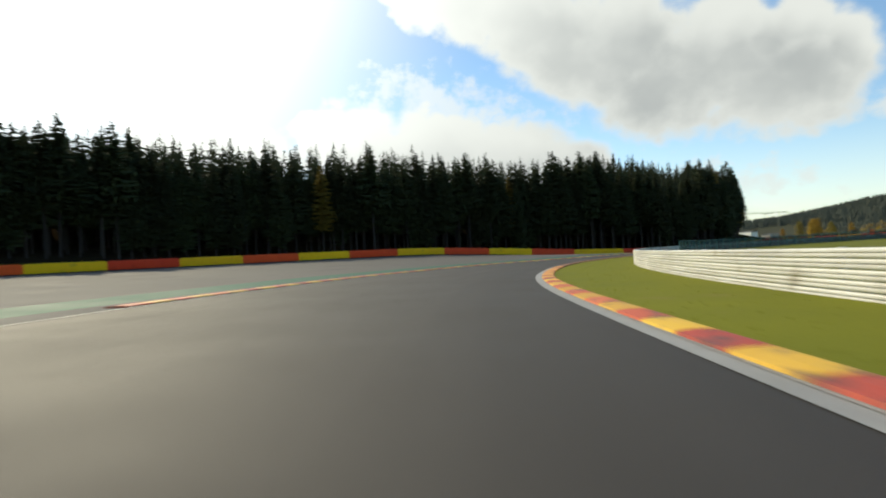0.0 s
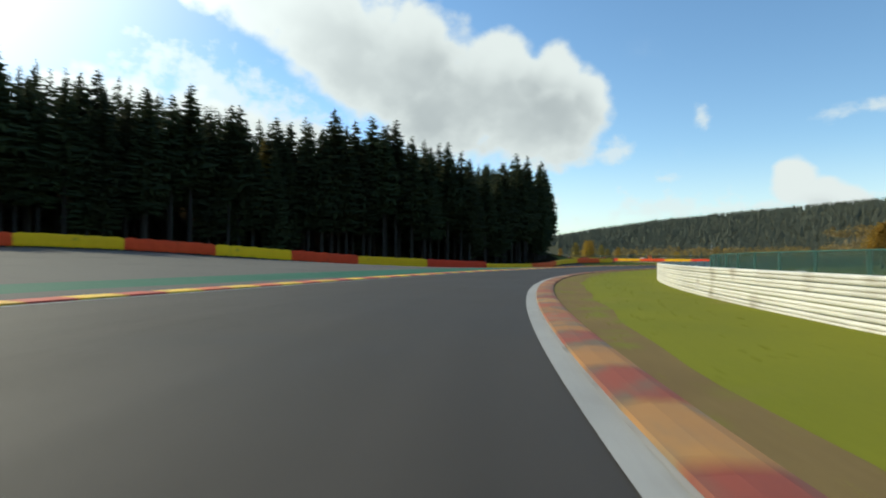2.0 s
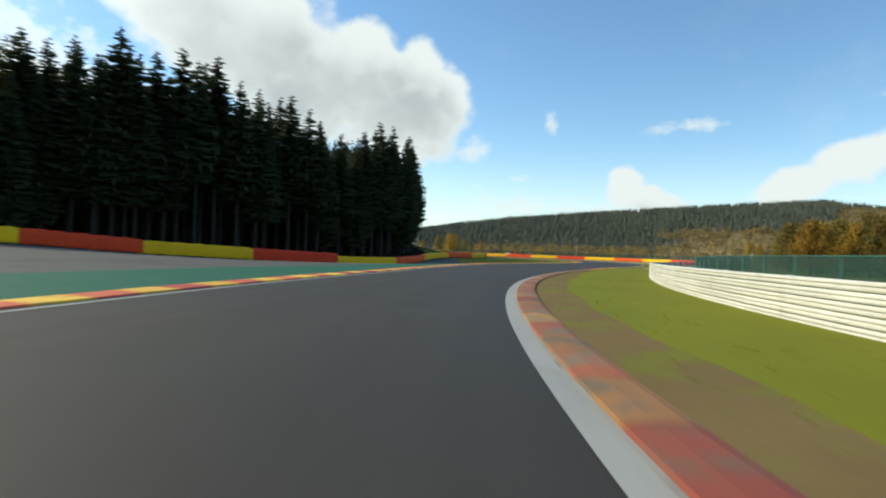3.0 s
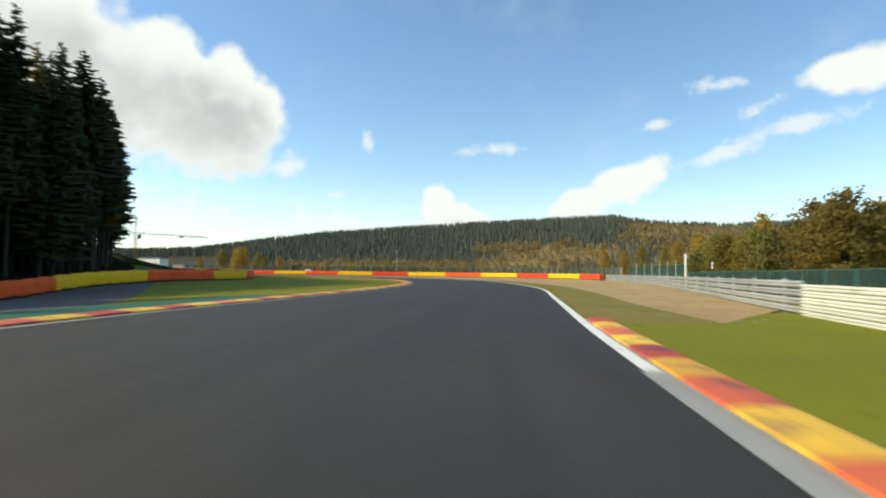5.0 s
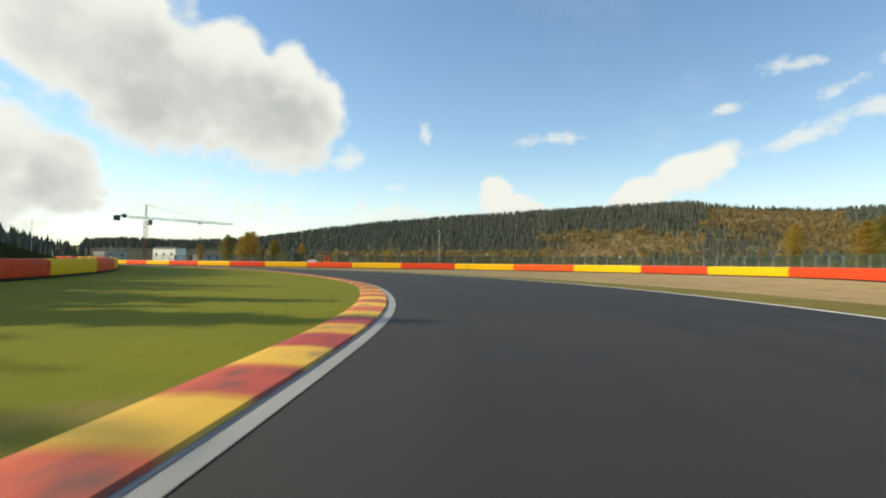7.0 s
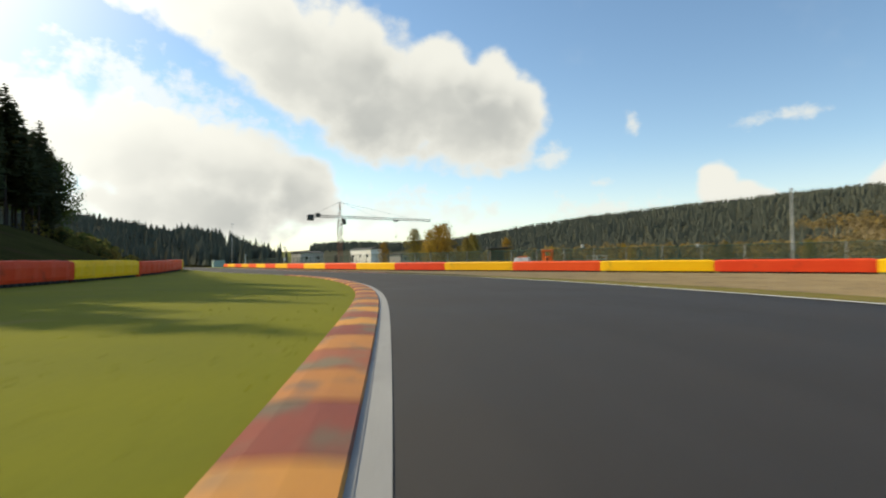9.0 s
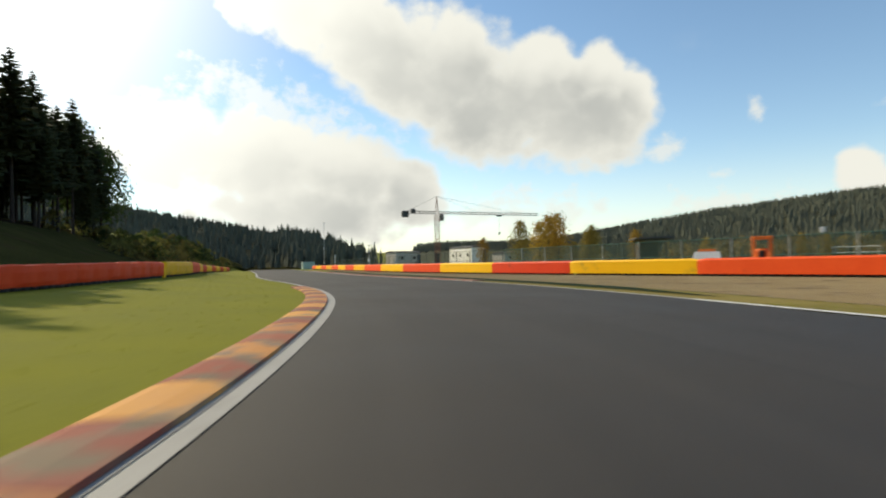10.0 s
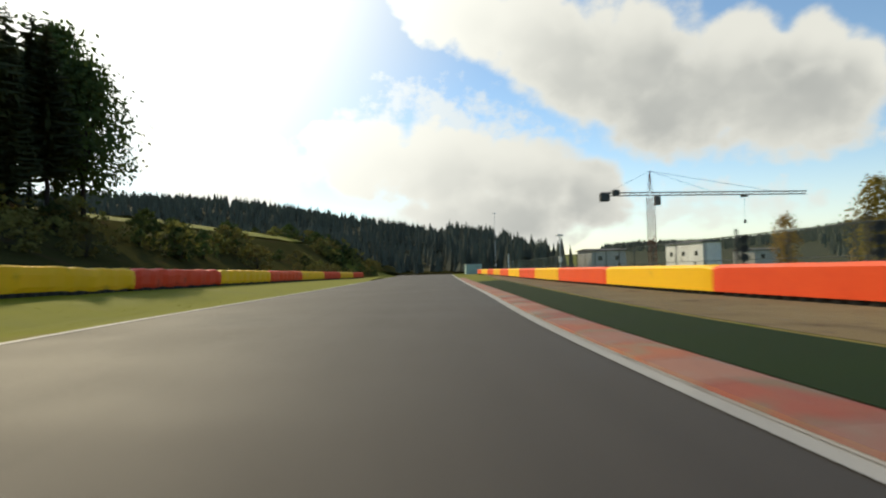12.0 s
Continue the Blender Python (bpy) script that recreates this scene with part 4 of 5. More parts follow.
def plant_wood():
    """Two rows of single trees at the edge, and the depth of the wood behind them."""
    rng = random.Random(5)
    s, t = lengths(WOOD_EDGE), tangents(WOOD_EDGE)
    used, spots = set(), []
    for row in range(11):
        at = rng.uniform(0, 3)
        while at < s[-1]:
            d = 1.0 + row * 4.0 + max(0, row - 6) * 2.5 + rng.uniform(-1.4, 1.4)
            x, y = float(np.interp(at, s, WOOD_EDGE[:, 0])), float(np.interp(at, s, WOOD_EDGE[:, 1]))
            tx, ty = float(np.interp(at, s, t[:, 0])), float(np.interp(at, s, t[:, 1]))
            spots.append((x - ty * d, y + tx * d, at / s[-1], row))
            at += (2.9 if row < 2 else 4.4 if row < 7 else 6.5) * rng.uniform(0.7, 1.35)
    zs = ground_z(np.array([p[0] for p in spots]), np.array([p[1] for p in spots]))
    backs = [spruce_shapes(random.Random(70 + k), 20.0, 0.25, 2.0) for k in range(3)]
    low_spruce = spruce_shapes(random.Random(80), 20.0, 0.04, 2.0)
    boughs, stems = Shape(), Shape()
    for (x, y, u, row), z in zip(spots, zs):
        k = wood_height(u) * rng.uniform(0.87, 1.06) / 20.0
        if row < 2 and 0.2 < u < 0.44:
            k *= 0.91
        m = pose(x, y, float(z) - 0.15, 0, 0, rng.uniform(0, 360)) @ Matrix.Diagonal((k * rng.uniform(0.9, 1.1), k * rng.uniform(0.9, 1.1), k, 1))
        if row > 1:
            trunk, crown = backs[rng.randrange(3)]
            for shape, whole in ((trunk, stems), (crown, boughs)):
                n = len(whole.v)
                whole.v += [tuple(m @ Vector(v)) for v in shape.v]
                whole.f += [tuple(n + i for i in f) for f in shape.f]
            continue
        pick = rng.choices(range(5), [5, 5, 5, 6 if row == 0 else 1, 0.5])[0]
        if pick not in used:
            spruces[pick].matrix_world = m
            used.add(pick)
        else:
            copy_thing(spruces[pick], m)
    for k in range(330):                                # young spruces under the tall ones, added to darken the gaps between stems
        at, d = rng.uniform(0, s[-1]), rng.uniform(9, 40)
        x, y = float(np.interp(at, s, WOOD_EDGE[:, 0])), float(np.interp(at, s, WOOD_EDGE[:, 1]))
        tx, ty = float(np.interp(at, s, t[:, 0])), float(np.interp(at, s, t[:, 1]))
        x, y, f = x - ty * d, y + tx * d, rng.uniform(0.2, 0.42)
        m = pose(x, y, stand(x, y) - 1.2, 0, 0, rng.uniform(0, 360)) @ Matrix.Diagonal((f * 1.5, f * 1.5, f, 1))
        for shape, whole in ((low_spruce[0], stems), (low_spruce[1], boughs)):
            n = len(whole.v)
            whole.v += [tuple(m @ Vector(v)) for v in shape.v]
            whole.f += [tuple(n + i for i in face) for face in shape.f]
    depth = thing("spruce_wood_depth", "dense dark spruces deep inside the wood", "forest")
    tagged(depth, kind="stuff")
    tagged(part("boughs", boughs, NEEDLES, depth), kind="stuff")
    tagged(part("stems", stems, BARK, depth), kind="stuff")


plant_wood()


def broadleaf_shapes(rng, height, spread, clumps, leaf=0.3, start=0.22):
    """Trunk with forking limbs, and a crown of many small leaves gathered in clumps."""
    trunk, crown = Shape(), Shape()
    fork = height * start
    trunk.tube([(0, 0, -0.1), (0.03, 0.02, fork * 0.6), (0.06, -0.03, fork)], [0.018 * height, 0.014 * height, 0.012 * height], 7)
    for k in range(7):
        q = 2 * math.pi * k / 7 + rng.uniform(-0.3, 0.3)
        r, h = spread * rng.uniform(0.3, 0.75), height * rng.uniform(0.55, 0.93)
        tip = Vector((math.cos(q) * r, math.sin(q) * r, h))
        mid = Vector((math.cos(q) * r * 0.35, math.sin(q) * r * 0.35, (fork + h) / 2))
        trunk.tube([(0.06, -0.03, fork * 0.95), mid, tip], [0.010 * height, 0.006 * height, 0.002 * height], 5)
    for _ in range(clumps):
        q, v = rng.uniform(0, 6.283), rng.random()
        h = fork * 0.8 + (height - fork * 0.8) * v
        girth = spread * math.sin(math.pi * min(1, 0.12 + 0.88 * v) ** 0.8) ** 0.6
        r = girth * math.sqrt(rng.random()) * rng.uniform(0.8, 1.12)
        c = Vector((math.cos(q) * r, math.sin(q) * r, h))
        size = 0.045 * height * rng.uniform(0.6, 1.4)
        for _ in range(9):
            p = c + Vector((rng.gauss(0, 1), rng.gauss(0, 1), rng.gauss(0, 0.8))) * size
            face = Vector((math.cos(q) + rng.gauss(0, 0.6), math.sin(q) + rng.gauss(0, 0.6), 0.6 + rng.gauss(0, 0.6))).normalized()
            spin = Matrix.Rotation(rng.uniform(0, 6.28), 3, face)
            a = spin @ face.orthogonal().normalized() * leaf * rng.uniform(0.6, 1.3)
            b = face.cross(a).normalized() * leaf * 0.55
            crown.quad(p - a, p - b, p + a, p + b)
    return trunk, crown


def make_broadleaf(name, seed, height, spread, clumps, leaves, label, leaf=0.3, group="", start=0.22, category="tree"):
    rng = random.Random(seed)
    trunk, crown = broadleaf_shapes(rng, height, spread, clumps, leaf, start)
    ob = thing(name, label, category, group)
    part("trunk", trunk, BARK, ob, smooth=True)
    part("crown", crown, leaves, ob, "autumn leaves")
    return ob


def plant(kinds, places, rng):
    """One of the kinds at each (x, y, height factor)."""
    used = set()
    zs = ground_z(np.array([p[0] for p in places], float), np.array([p[1] for p in places], float))
    for (x, y, k), z in zip(places, zs):
        i = rng.randrange(len(kinds))
        m = pose(x, y, float(z) - 0.1, 0, 0, rng.uniform(0, 360)) @ Matrix.Scale(k, 4)
        if i in used:
            copy_thing(kinds[i], m)
        else:
            kinds[i].matrix_world = m
            used.add(i)
    for i, k in enumerate(kinds):
        if i not in used:
            for c in k.children:
                bpy.data.objects.remove(c)
            bpy.data.objects.remove(k)


rng = random.Random(21)
hedge = [make_broadleaf("autumn_tree", 31, 7.0, 2.6, 260, LEAF_OLIVE, "bushy olive-brown autumn tree behind the green fence", 0.2, "trees behind the fence"),
         make_broadleaf("autumn_tree", 32, 7.0, 2.3, 240, LEAF_GOLD, "golden autumn tree behind the green fence", 0.2, "trees behind the fence"),
         make_broadleaf("autumn_tree", 33, 7.0, 2.8, 260, LEAF_RUST, "yellow-brown autumn tree behind the green fence", 0.2, "trees behind the fence")]
spots = []
for k in range(40):
    u = k / 39
    x, y = 96 + 105 * u, 98 + 38 * u
    spots.append((x + rng.uniform(-3, 3), y - rng.uniform(0, 14), rng.uniform(0.75, 1.25) * 0.92))
for k in range(34):
    spots.append((rng.uniform(190, 290), rng.uniform(70, 150), rng.uniform(0.9, 1.5)))
spots += [(112, 112, 0.95), (117.5, 110, 1.0), (108, 107, 0.95), (131, 120, 0.8), (126, 118, 0.85), (139, 124, 0.82), (147, 127, 0.78), (153, 130, 0.72), (98, 104, 0.9),
          (121, 114, 1.0), (125, 112, 1.0), (135, 119, 0.85), (143, 123, 0.85), (104, 105, 0.9), (115, 107, 1.0)]
for k in range(44):                                        # taller autumn trees on the rise beyond the fence
    far, k = rng.uniform(58, 100), rng.uniform(-0.14, 0.06)
    spots.append((88 + far, 128 + far * k, far * (0.042 + 0.055 * (0.06 - k) / 0.2) * rng.uniform(0.85, 1.15) / 7 + 0.1))
plant(hedge, spots, rng)
birches = [make_broadleaf("birch_tree", 41, 11.6, 3.3, 300, LEAF_RUST, "yellow-brown birch in thin autumn leaf behind the barrier", 0.24, "birches"),
           make_broadleaf("birch_tree", 42, 11.6, 2.8, 210, LEAF_GOLD, "half-bare birch behind the barrier", 0.24, "birches")]
plant(birches, [(211.5, 323, 0.95), (206, 330, 0.85), (216, 334, 1.0), (224, 330, 0.9), (233, 326, 0.7), (199, 335, 0.6), (203.5, 298, 0.62), (236, 282, 0.4), (222, 292, 0.4),
                (240, 262, 0.45), (246, 250, 0.45), (228, 345, 0.6), (252, 300, 0.5), (203, 152.6, 0.78), (192.8, 153.5, 0.6), (209, 146, 0.82), (214, 142, 1.0), (218, 151, 0.85), (206, 163, 0.65), (205.5, 127.4, 1.3), (199, 131, 0.9), (211, 124, 1.2), (222, 133, 1.2), (208, 321, 0.95), (204, 317, 0.8)], rng)
bank = [make_broadleaf("bank_tree", 51, 13.5, 3.9, 520, LEAF_GREEN, "rounded dark broadleaf tree at the end of the wood", 0.26, start=0.3)]
plant(bank, [(126.4, 319.5, 1.1), (121.5, 323, 1.2)], rng)
shrubs = [make_broadleaf("shrub", 61, 2.6, 1.7, 70, LEAF_GREEN, "dark shrub on the grass bank", 0.16, "shrubs on the bank", 0.1, "shrub"),
          make_broadleaf("shrub", 62, 2.6, 1.9, 70, LEAF_OLIVE, "brownish shrub on the grass bank", 0.16, "shrubs on the bank", 0.1, "shrub")]
spots = []
for k in range(46):
    u = k / 45
    spots.append((131 + 7 * u + rng.uniform(-5, 2), 318 + 85 * u + rng.uniform(-3, 3), rng.uniform(0.6, 1.35) * (1.0 if u < 0.35 else 0.55)))
for k in range(12):
    spots.append((rng.uniform(122, 134), rng.uniform(296, 320), rng.uniform(0.5, 1.0)))
for k in range(60):
    spots.append((rng.uniform(104, 140), 408 + 24 * rng.random(), rng.uniform(0.6, 1.5)))
plant(shrubs, spots, rng)


# ---------------------------------------------------------------- far woods on the hills
def far_woods():
    rng = random.Random(77)
    spires, gold_crowns, olive_crowns = Shape(), Shape(), Shape()
    pts = []
    while len(pts) < 27000:
        az, r = rng.uniform(-120, -16), 330 + 1000 * rng.random() ** 0.75
        a = radians(az)
        pts.append((110 - math.sin(a) * r, 150 + math.cos(a) * r, az, r, 0))
    while len(pts) < 33500:
        x, y = rng.uniform(-60, 262), rng.uniform(425, 640)
        pts.append((x, y, 0, 0, 1))
    while len(pts) < 34600:
        az, r = rng.uniform(-84, -73.5), rng.uniform(740, 1030)
        pts.append((110 - math.sin(radians(az)) * r, 150 + math.cos(radians(az)) * r, az, r, 2))
    zs = ground_z(np.array([p[0] for p in pts]), np.array([p[1] for p in pts]))
    for (x, y, az, r, where), z in zip(pts, zs):
        z = float(z)
        patch = noise.noise(Vector((x * 0.006, y * 0.006, 3.1))) + 0.4 * noise.noise(Vector((x * 0.03, y * 0.03, 0.4)))
        if where == 1:
            if y < 428 + 6 * math.sin(x * 0.1) or x > 196 - 0.12 * (y - 430):
                continue                                   # open field below the wood
            gold, h = False, rng.uniform(4.0, 7.0) * (1.5 if x > 158 else 1.0)
        elif where == 2:
            gold, h = True, rng.uniform(2.5, 5.5)          # scrub in the clearing under the ridge
        else:
            if -84 < az < -73.5 and 760 < r < 1040 + 60 * patch:
                continue
            if az > -31 and r < 760:
                continue                                   # open ground round the crane and the sheds
            low = r < 620
            gold = (az < -58 and r < (760 if az < -73 else 690) and patch > -0.22) or (r < 520 and patch > -0.12)
            if r < 430 and rng.random() < 0.45 or az < -58 and 400 < r < 690 and patch > -0.05 and rng.random() < 0.6:
                continue
            h = rng.uniform(6.0, 12.5) * (0.75 if low else 1.0)
        if gold:
            h *= 0.72 * rng.uniform(0.8, 1.25)
            crowns = gold_crowns if rng.random() < (0.25 if where == 2 else 0.28 + 0.5 * patch) else olive_crowns
            for _ in range(10 if where == 2 else 26):
                v = rng.random()
                girth = h * 0.36 * math.sin(math.pi * (0.15 + 0.8 * v))
                q = rng.uniform(0, 6.283)
                p = Vector((x + math.cos(q) * girth, y + math.sin(q) * girth, z + h * (0.15 + 0.85 * v)))
                face = Vector((math.cos(q) + rng.gauss(0, 0.5), math.sin(q) + rng.gauss(0, 0.5), 0.6 + rng.gauss(0, 0.5))).normalized()
                a = face.orthogonal().normalized() * h * (0.32 if where == 2 else 0.14)
                b = face.cross(a) * 0.85
                crowns.quad(p - a, p - b, p + a, p + b)
        else:
            w = h * rng.uniform(0.14, 0.21)
            n = len(spires.v)
            turn = rng.uniform(0, 6.28)
            for low_, up, k in ((0.08, 0.62, 1.0), (0.4, 1.0, 0.68)):
                m = len(spires.v)
                for j in range(5):
                    q = turn + 1.2566 * j
                    rr = w * k * rng.uniform(0.8, 1.2)
                    spires.v.append((x + math.cos(q) * rr, y + math.sin(q) * rr, z + h * (low_ + rng.uniform(-0.03, 0.03))))
                spires.v.append((x + rng.uniform(-0.2, 0.2), y, z + h * up))
                spires.f += [(m + j, m + (j + 1) % 5, m + 5) for j in range(5)]
    tagged(part("distant_spruce_forest", spires, HAZED_SPRUCE), "dark spruce forest over the distant hillsides", "forest", kind="stuff")
    tagged(part("distant_golden_trees", gold_crowns, FAR_GOLD), "golden autumn trees scattered over the lower slopes", "forest", kind="stuff")
    tagged(part("distant_olive_trees", olive_crowns, FAR_OLIVE), "olive-brown broadleaf trees on the lower slopes", "forest", kind="stuff")


far_woods()


# ---------------------------------------------------------------- fences
def fence_section(length, height, post_mat, label, group, net=NETTING, post=0.0, wire=None):
    ob = thing("mesh_fence", label, "fence", group)
    s = Shape()
    s.tube([(0, -length / 2, -0.1), (0, -length / 2, max(height, post))], 0.055 if post else 0.045, 8)
    part("post", s, post_mat, ob)
    for z in (height - 0.02, height * 0.5):
        s = Shape()
        s.tube([(0, -length / 2, z), (0, length / 2, z)], 0.02, 5)
        part("top_wire" if z > height * 0.6 else "middle_wire", s, wire or post_mat, ob)
    if net:
        s = Shape()
        s.box((-0.006, -length / 2, 0.05), (0.006, length / 2, height))
        part("netting", s, net, ob, "wire netting")
    return ob


FENCE_A = offset(RAIL, 3.2)
TALL_FROM = 247.0
low_from = along(FENCE_A, 24, 55)
green = fence_section(3.0, 1.5, FENCE_GREEN, "low green wire fence on green posts behind the crash rails", "green fence")
place_along(green, FENCE_A, low_from, TALL_FROM, 3.0)
tall = fence_section(5.0, 2.45, STEEL, "green netting hung between tall pale steel posts behind the crash rails", "tall net fence", post=2.95, wire=FENCE_GREEN)
place_along(tall, FENCE_A, TALL_FROM, lengths(FENCE_A)[-1], 5.0)
FENCE_B = offset(RIGHT_BARRIER, np.interp(lengths(RIGHT_BARRIER), [0, 25], [3.2, 6.0]))
pale = fence_section(2.0, 2.5, RAIL_STEEL, "green wire fence on close-set pale posts behind the tyre barrier", "pale post fence", NET_MID, wire=FENCE_GREEN)
place_along(pale, FENCE_B, 0, 66, 2.0)
grey = fence_section(4.0, 2.7, DARK_STEEL, "tall wire debris fence on dark posts behind the tyre barrier", "debris fence", NET_THIN)
mid_grey = fence_section(4.0, 2.6, RAIL_STEEL, "green wire fence on pale posts behind the gravel trap", "green gravel fence", NET_MID, wire=FENCE_GREEN)
place_along(mid_grey, FENCE_B, 66, 146, 4.0)
place_along(grey, FENCE_B, 146, lengths(FENCE_B)[-1], 4.0)


# ---------------------------------------------------------------- things behind the barriers
def tower_crane(x, y, turn):
    ob = thing("tower_crane", "slim tower crane with a long jib over the far buildings", "crane", at=pose(x, y, stand(x, y), 0, 0, turn))
    mast_h, w = 19.6, 0.75

    def lattice(lo, hi, half, bays, axis):
        """Four chords with diagonal bracing, from lo to hi along an axis."""
        s = Shape()
        def at(u, a, b):
            v = lo + (hi - lo) * u
            return Vector((a, b, v)) if axis == "z" else Vector((v, a, b))
        for a in (-half, half):
            for b in (-half, half):
                s.tube([at(0, a, b), at(1, a, b)], 0.12 if axis == "z" else 0.09, 4)
        for k in range(bays):
            u0, u1 = k / bays, (k + 1) / bays
            f = 1 if k % 2 else -1
            for a, b, c, d in ((-half, -half, half, -half), (-half, half, half, half), (-half, -half, -half, half), (half, -half, half, half)):
                p, q = ((a, b), (c, d)) if f > 0 else ((c, d), (a, b))
                s.tube([at(u0, *p), at(u1, *q)], 0.05, 3, False)
        return s
    part("mast", lattice(0, mast_h, w, 18, "z"), CRANE_PAINT, ob, "lattice mast in faded red paint")
    top = Shape()
    for a in (-0.6, 0.6):
        for b in (-0.6, 0.6):
            top.tube([(a, b, mast_h), (0, 0, mast_h + 7.4)], 0.08, 4)
    part("apex", top, CRANE_PAINT, ob)
    jib = lattice(0.5, 46.0, 0.42, 30, "x")
    jib.v = [(a, b, c + mast_h + 1.0) for a, b, c in jib.v]
    part("jib", jib, CRANE_GREY, ob)
    counter = lattice(-14.0, -0.5, 0.42, 9, "x")
    counter.v = [(a, b, c + mast_h + 1.0) for a, b, c in counter.v]
    part("counter_jib", counter, CRANE_GREY, ob)
    s = Shape()
    s.box((-14.3, -0.7, mast_h - 0.9), (-11.8, 0.7, mast_h + 1.3), 0.1)
    s.box((-10.6, -0.6, mast_h + 0.6), (-9.0, 0.6, mast_h + 2.2), 0.1)
    part("counterweight", s, DARK_STEEL, ob)
    s = Shape()
    s.box((0.7, -1.6, mast_h - 2.2), (2.2, -0.4, mast_h + 0.2), 0.1)
    part("cab", s, CRANE_GREY, ob)
    for x1 in (-12.0, 18.0, 36.0):
        s = Shape()
        s.tube([(0, 0, mast_h + 7.3), (x1, 0, mast_h + 1.5)], 0.04, 4)
        part("tie_rope", s, DARK_STEEL, ob)
    s = Shape()
    s.box((26.5, -0.5, mast_h - 0.1), (28.3, 0.5, mast_h + 0.5), 0.05)
    trolley = part("trolley", s, DARK_STEEL, ob)
    s = Shape()
    s.tube([(27.4, 0, mast_h), (27.4, 0, mast_h - 6.5)], 0.03, 4)
    s.box((27.1, -0.25, mast_h - 7.4), (27.7, 0.25, mast_h - 6.4), 0.08)
    part("hook_block", s, DARK_STEEL, trolley)
    return ob


tower_crane(214.8, 424.0, 7.0)


def house(name, x, y, turn, w, d, h, wall, roof_rise, windows, label, canopy=False):
    """A plain building with a low roof, framed windows and a door on the long side at -y."""
    ob = thing(name, label, "building", at=pose(x, y, stand(x, y) - 0.1, 0, 0, turn))
    s = Shape()
    s.box((-w / 2, -d / 2, 0), (w / 2, d / 2, h), 0.03)
    part("wall", s, wall, ob)
    s = Shape()
    e = 0.35
    s.loft([[(-w / 2 - e, -d / 2 - e, h + 0.003), (w / 2 + e, -d / 2 - e, h + 0.003), (w / 2 + e, d / 2 + e, h + 0.003), (-w / 2 - e, d / 2 + e, h + 0.003)],
            [(-w / 2 - e, -d / 2 - e, h + 0.25), (w / 2 + e, -d / 2 - e, h + 0.25), (w / 2 + e, d / 2 + e, h + 0.25), (-w / 2 - e, d / 2 + e, h + 0.25)],
            [(-w / 2 - e, -0.1, h + 0.25 + roof_rise), (w / 2 + e, -0.1, h + 0.25 + roof_rise), (w / 2 + e, 0.1, h + 0.25 + roof_rise), (-w / 2 - e, 0.1, h + 0.25 + roof_rise)]], True, True)
    part("roof", s, ROOF, ob, "low dark roof")
    for k in range(windows):
        cx = -w / 2 + w * (k + 0.5) / windows
        f = Shape()
        f.box((cx - 0.75, -d / 2 - 0.06, h * 0.5), (cx + 0.75, -d / 2 + 0.02, h * 0.5 + 1.4), 0.02)
        win = part("window", f, GREY_WALL, ob, "grey-framed window")
        g = Shape()
        g.box((cx - 0.65, -d / 2 - 0.075, h * 0.5 + 0.1), (cx + 0.65, -d / 2 - 0.062, h * 0.5 + 1.3))
        part("pane", g, GLASS_DARK, win)
    s = Shape()
    s.box((w * 0.3 - 0.5, -d / 2 - 0.05, 0), (w * 0.3 + 0.5, -d / 2 + 0.02, 2.05), 0.02)
    part("door", s, ROOF, ob)
    return ob


house("paddock_building", 231, 437, -82, 20.0, 5.5, 7.2, PLASTER, 0.6, 3, "pale boxy building with a flat dark roof beside the crane")
house("store_building", 203.5, 434, 16, 11.0, 8.0, 5.6, GREY_WALL, 0.5, 2, "grey clad store with a flat roof beyond the barrier")
house("long_shed", 248, 432, 16, 11.0, 8.0, 4.6, GREY_WALL, 0.5, 2, "low grey shed beyond the fence")


def marshal_shelter(x, y, turn):
    ob = thing("marshal_shelter", "dark timber marshal shelter with a flat overhanging roof behind the barrier", "shelter", at=pose(x, y, stand(x, y), 0, 0, turn))
    for a in (-1.7, 1.7):
        for b in (-1.1, 1.1):
            s = Shape()
            s.box((a - 0.07, b - 0.07, -0.1), (a + 0.07, b + 0.07, 3.0), 0.01)
            part("post", s, TIMBER, ob)
    s = Shape()
    s.box((-1.65, 1.0, 0.05), (1.65, 1.08, 2.9))
    part("back_wall", s, TIMBER, ob)
    s = Shape()
    s.box((1.62, -1.0, 0.05), (1.70, 0.98, 2.9))
    part("side_wall", s, TIMBER, ob)
    s = Shape()
    s.loft([[(-2.4, -1.7, 3.0), (2.4, -1.7, 3.0), (2.4, 1.6, 3.0), (-2.4, 1.6, 3.0)], [(-2.4, -1.7, 3.22), (2.4, -1.7, 3.22), (2.4, 1.6, 3.12), (-2.4, 1.6, 3.12)]], True, True)
    part("roof", s, ROOF, ob, "flat dark roof")
    s = Shape()
    s.box((-1.6, 0.3, 0.42), (1.5, 0.75, 0.48), 0.01)
    part("bench", s, TIMBER, ob)


marshal_shelter(186.7, 260.1, 62)


def wheel(parent, x, y, z, r, w):
    t, rim = Shape(), Shape()
    for s, rr, ww in ((t, r, w), (rim, r * 0.6, w * 1.04)):
        rings = []
        for u, k in ((-0.5, 0.9), (-0.38, 1.0), (0.38, 1.0), (0.5, 0.9)):
            rings.append([(x + rr * k * math.cos(q), y + ww * u, z + rr * k * math.sin(q)) for q in (2 * math.pi * j / 14 for j in range(14))])
        s.loft(rings, True, True)
    wh = part("wheel", t, RUBBER, parent, "black tyre on a steel rim")
    part("rim", rim, STEEL, wh)


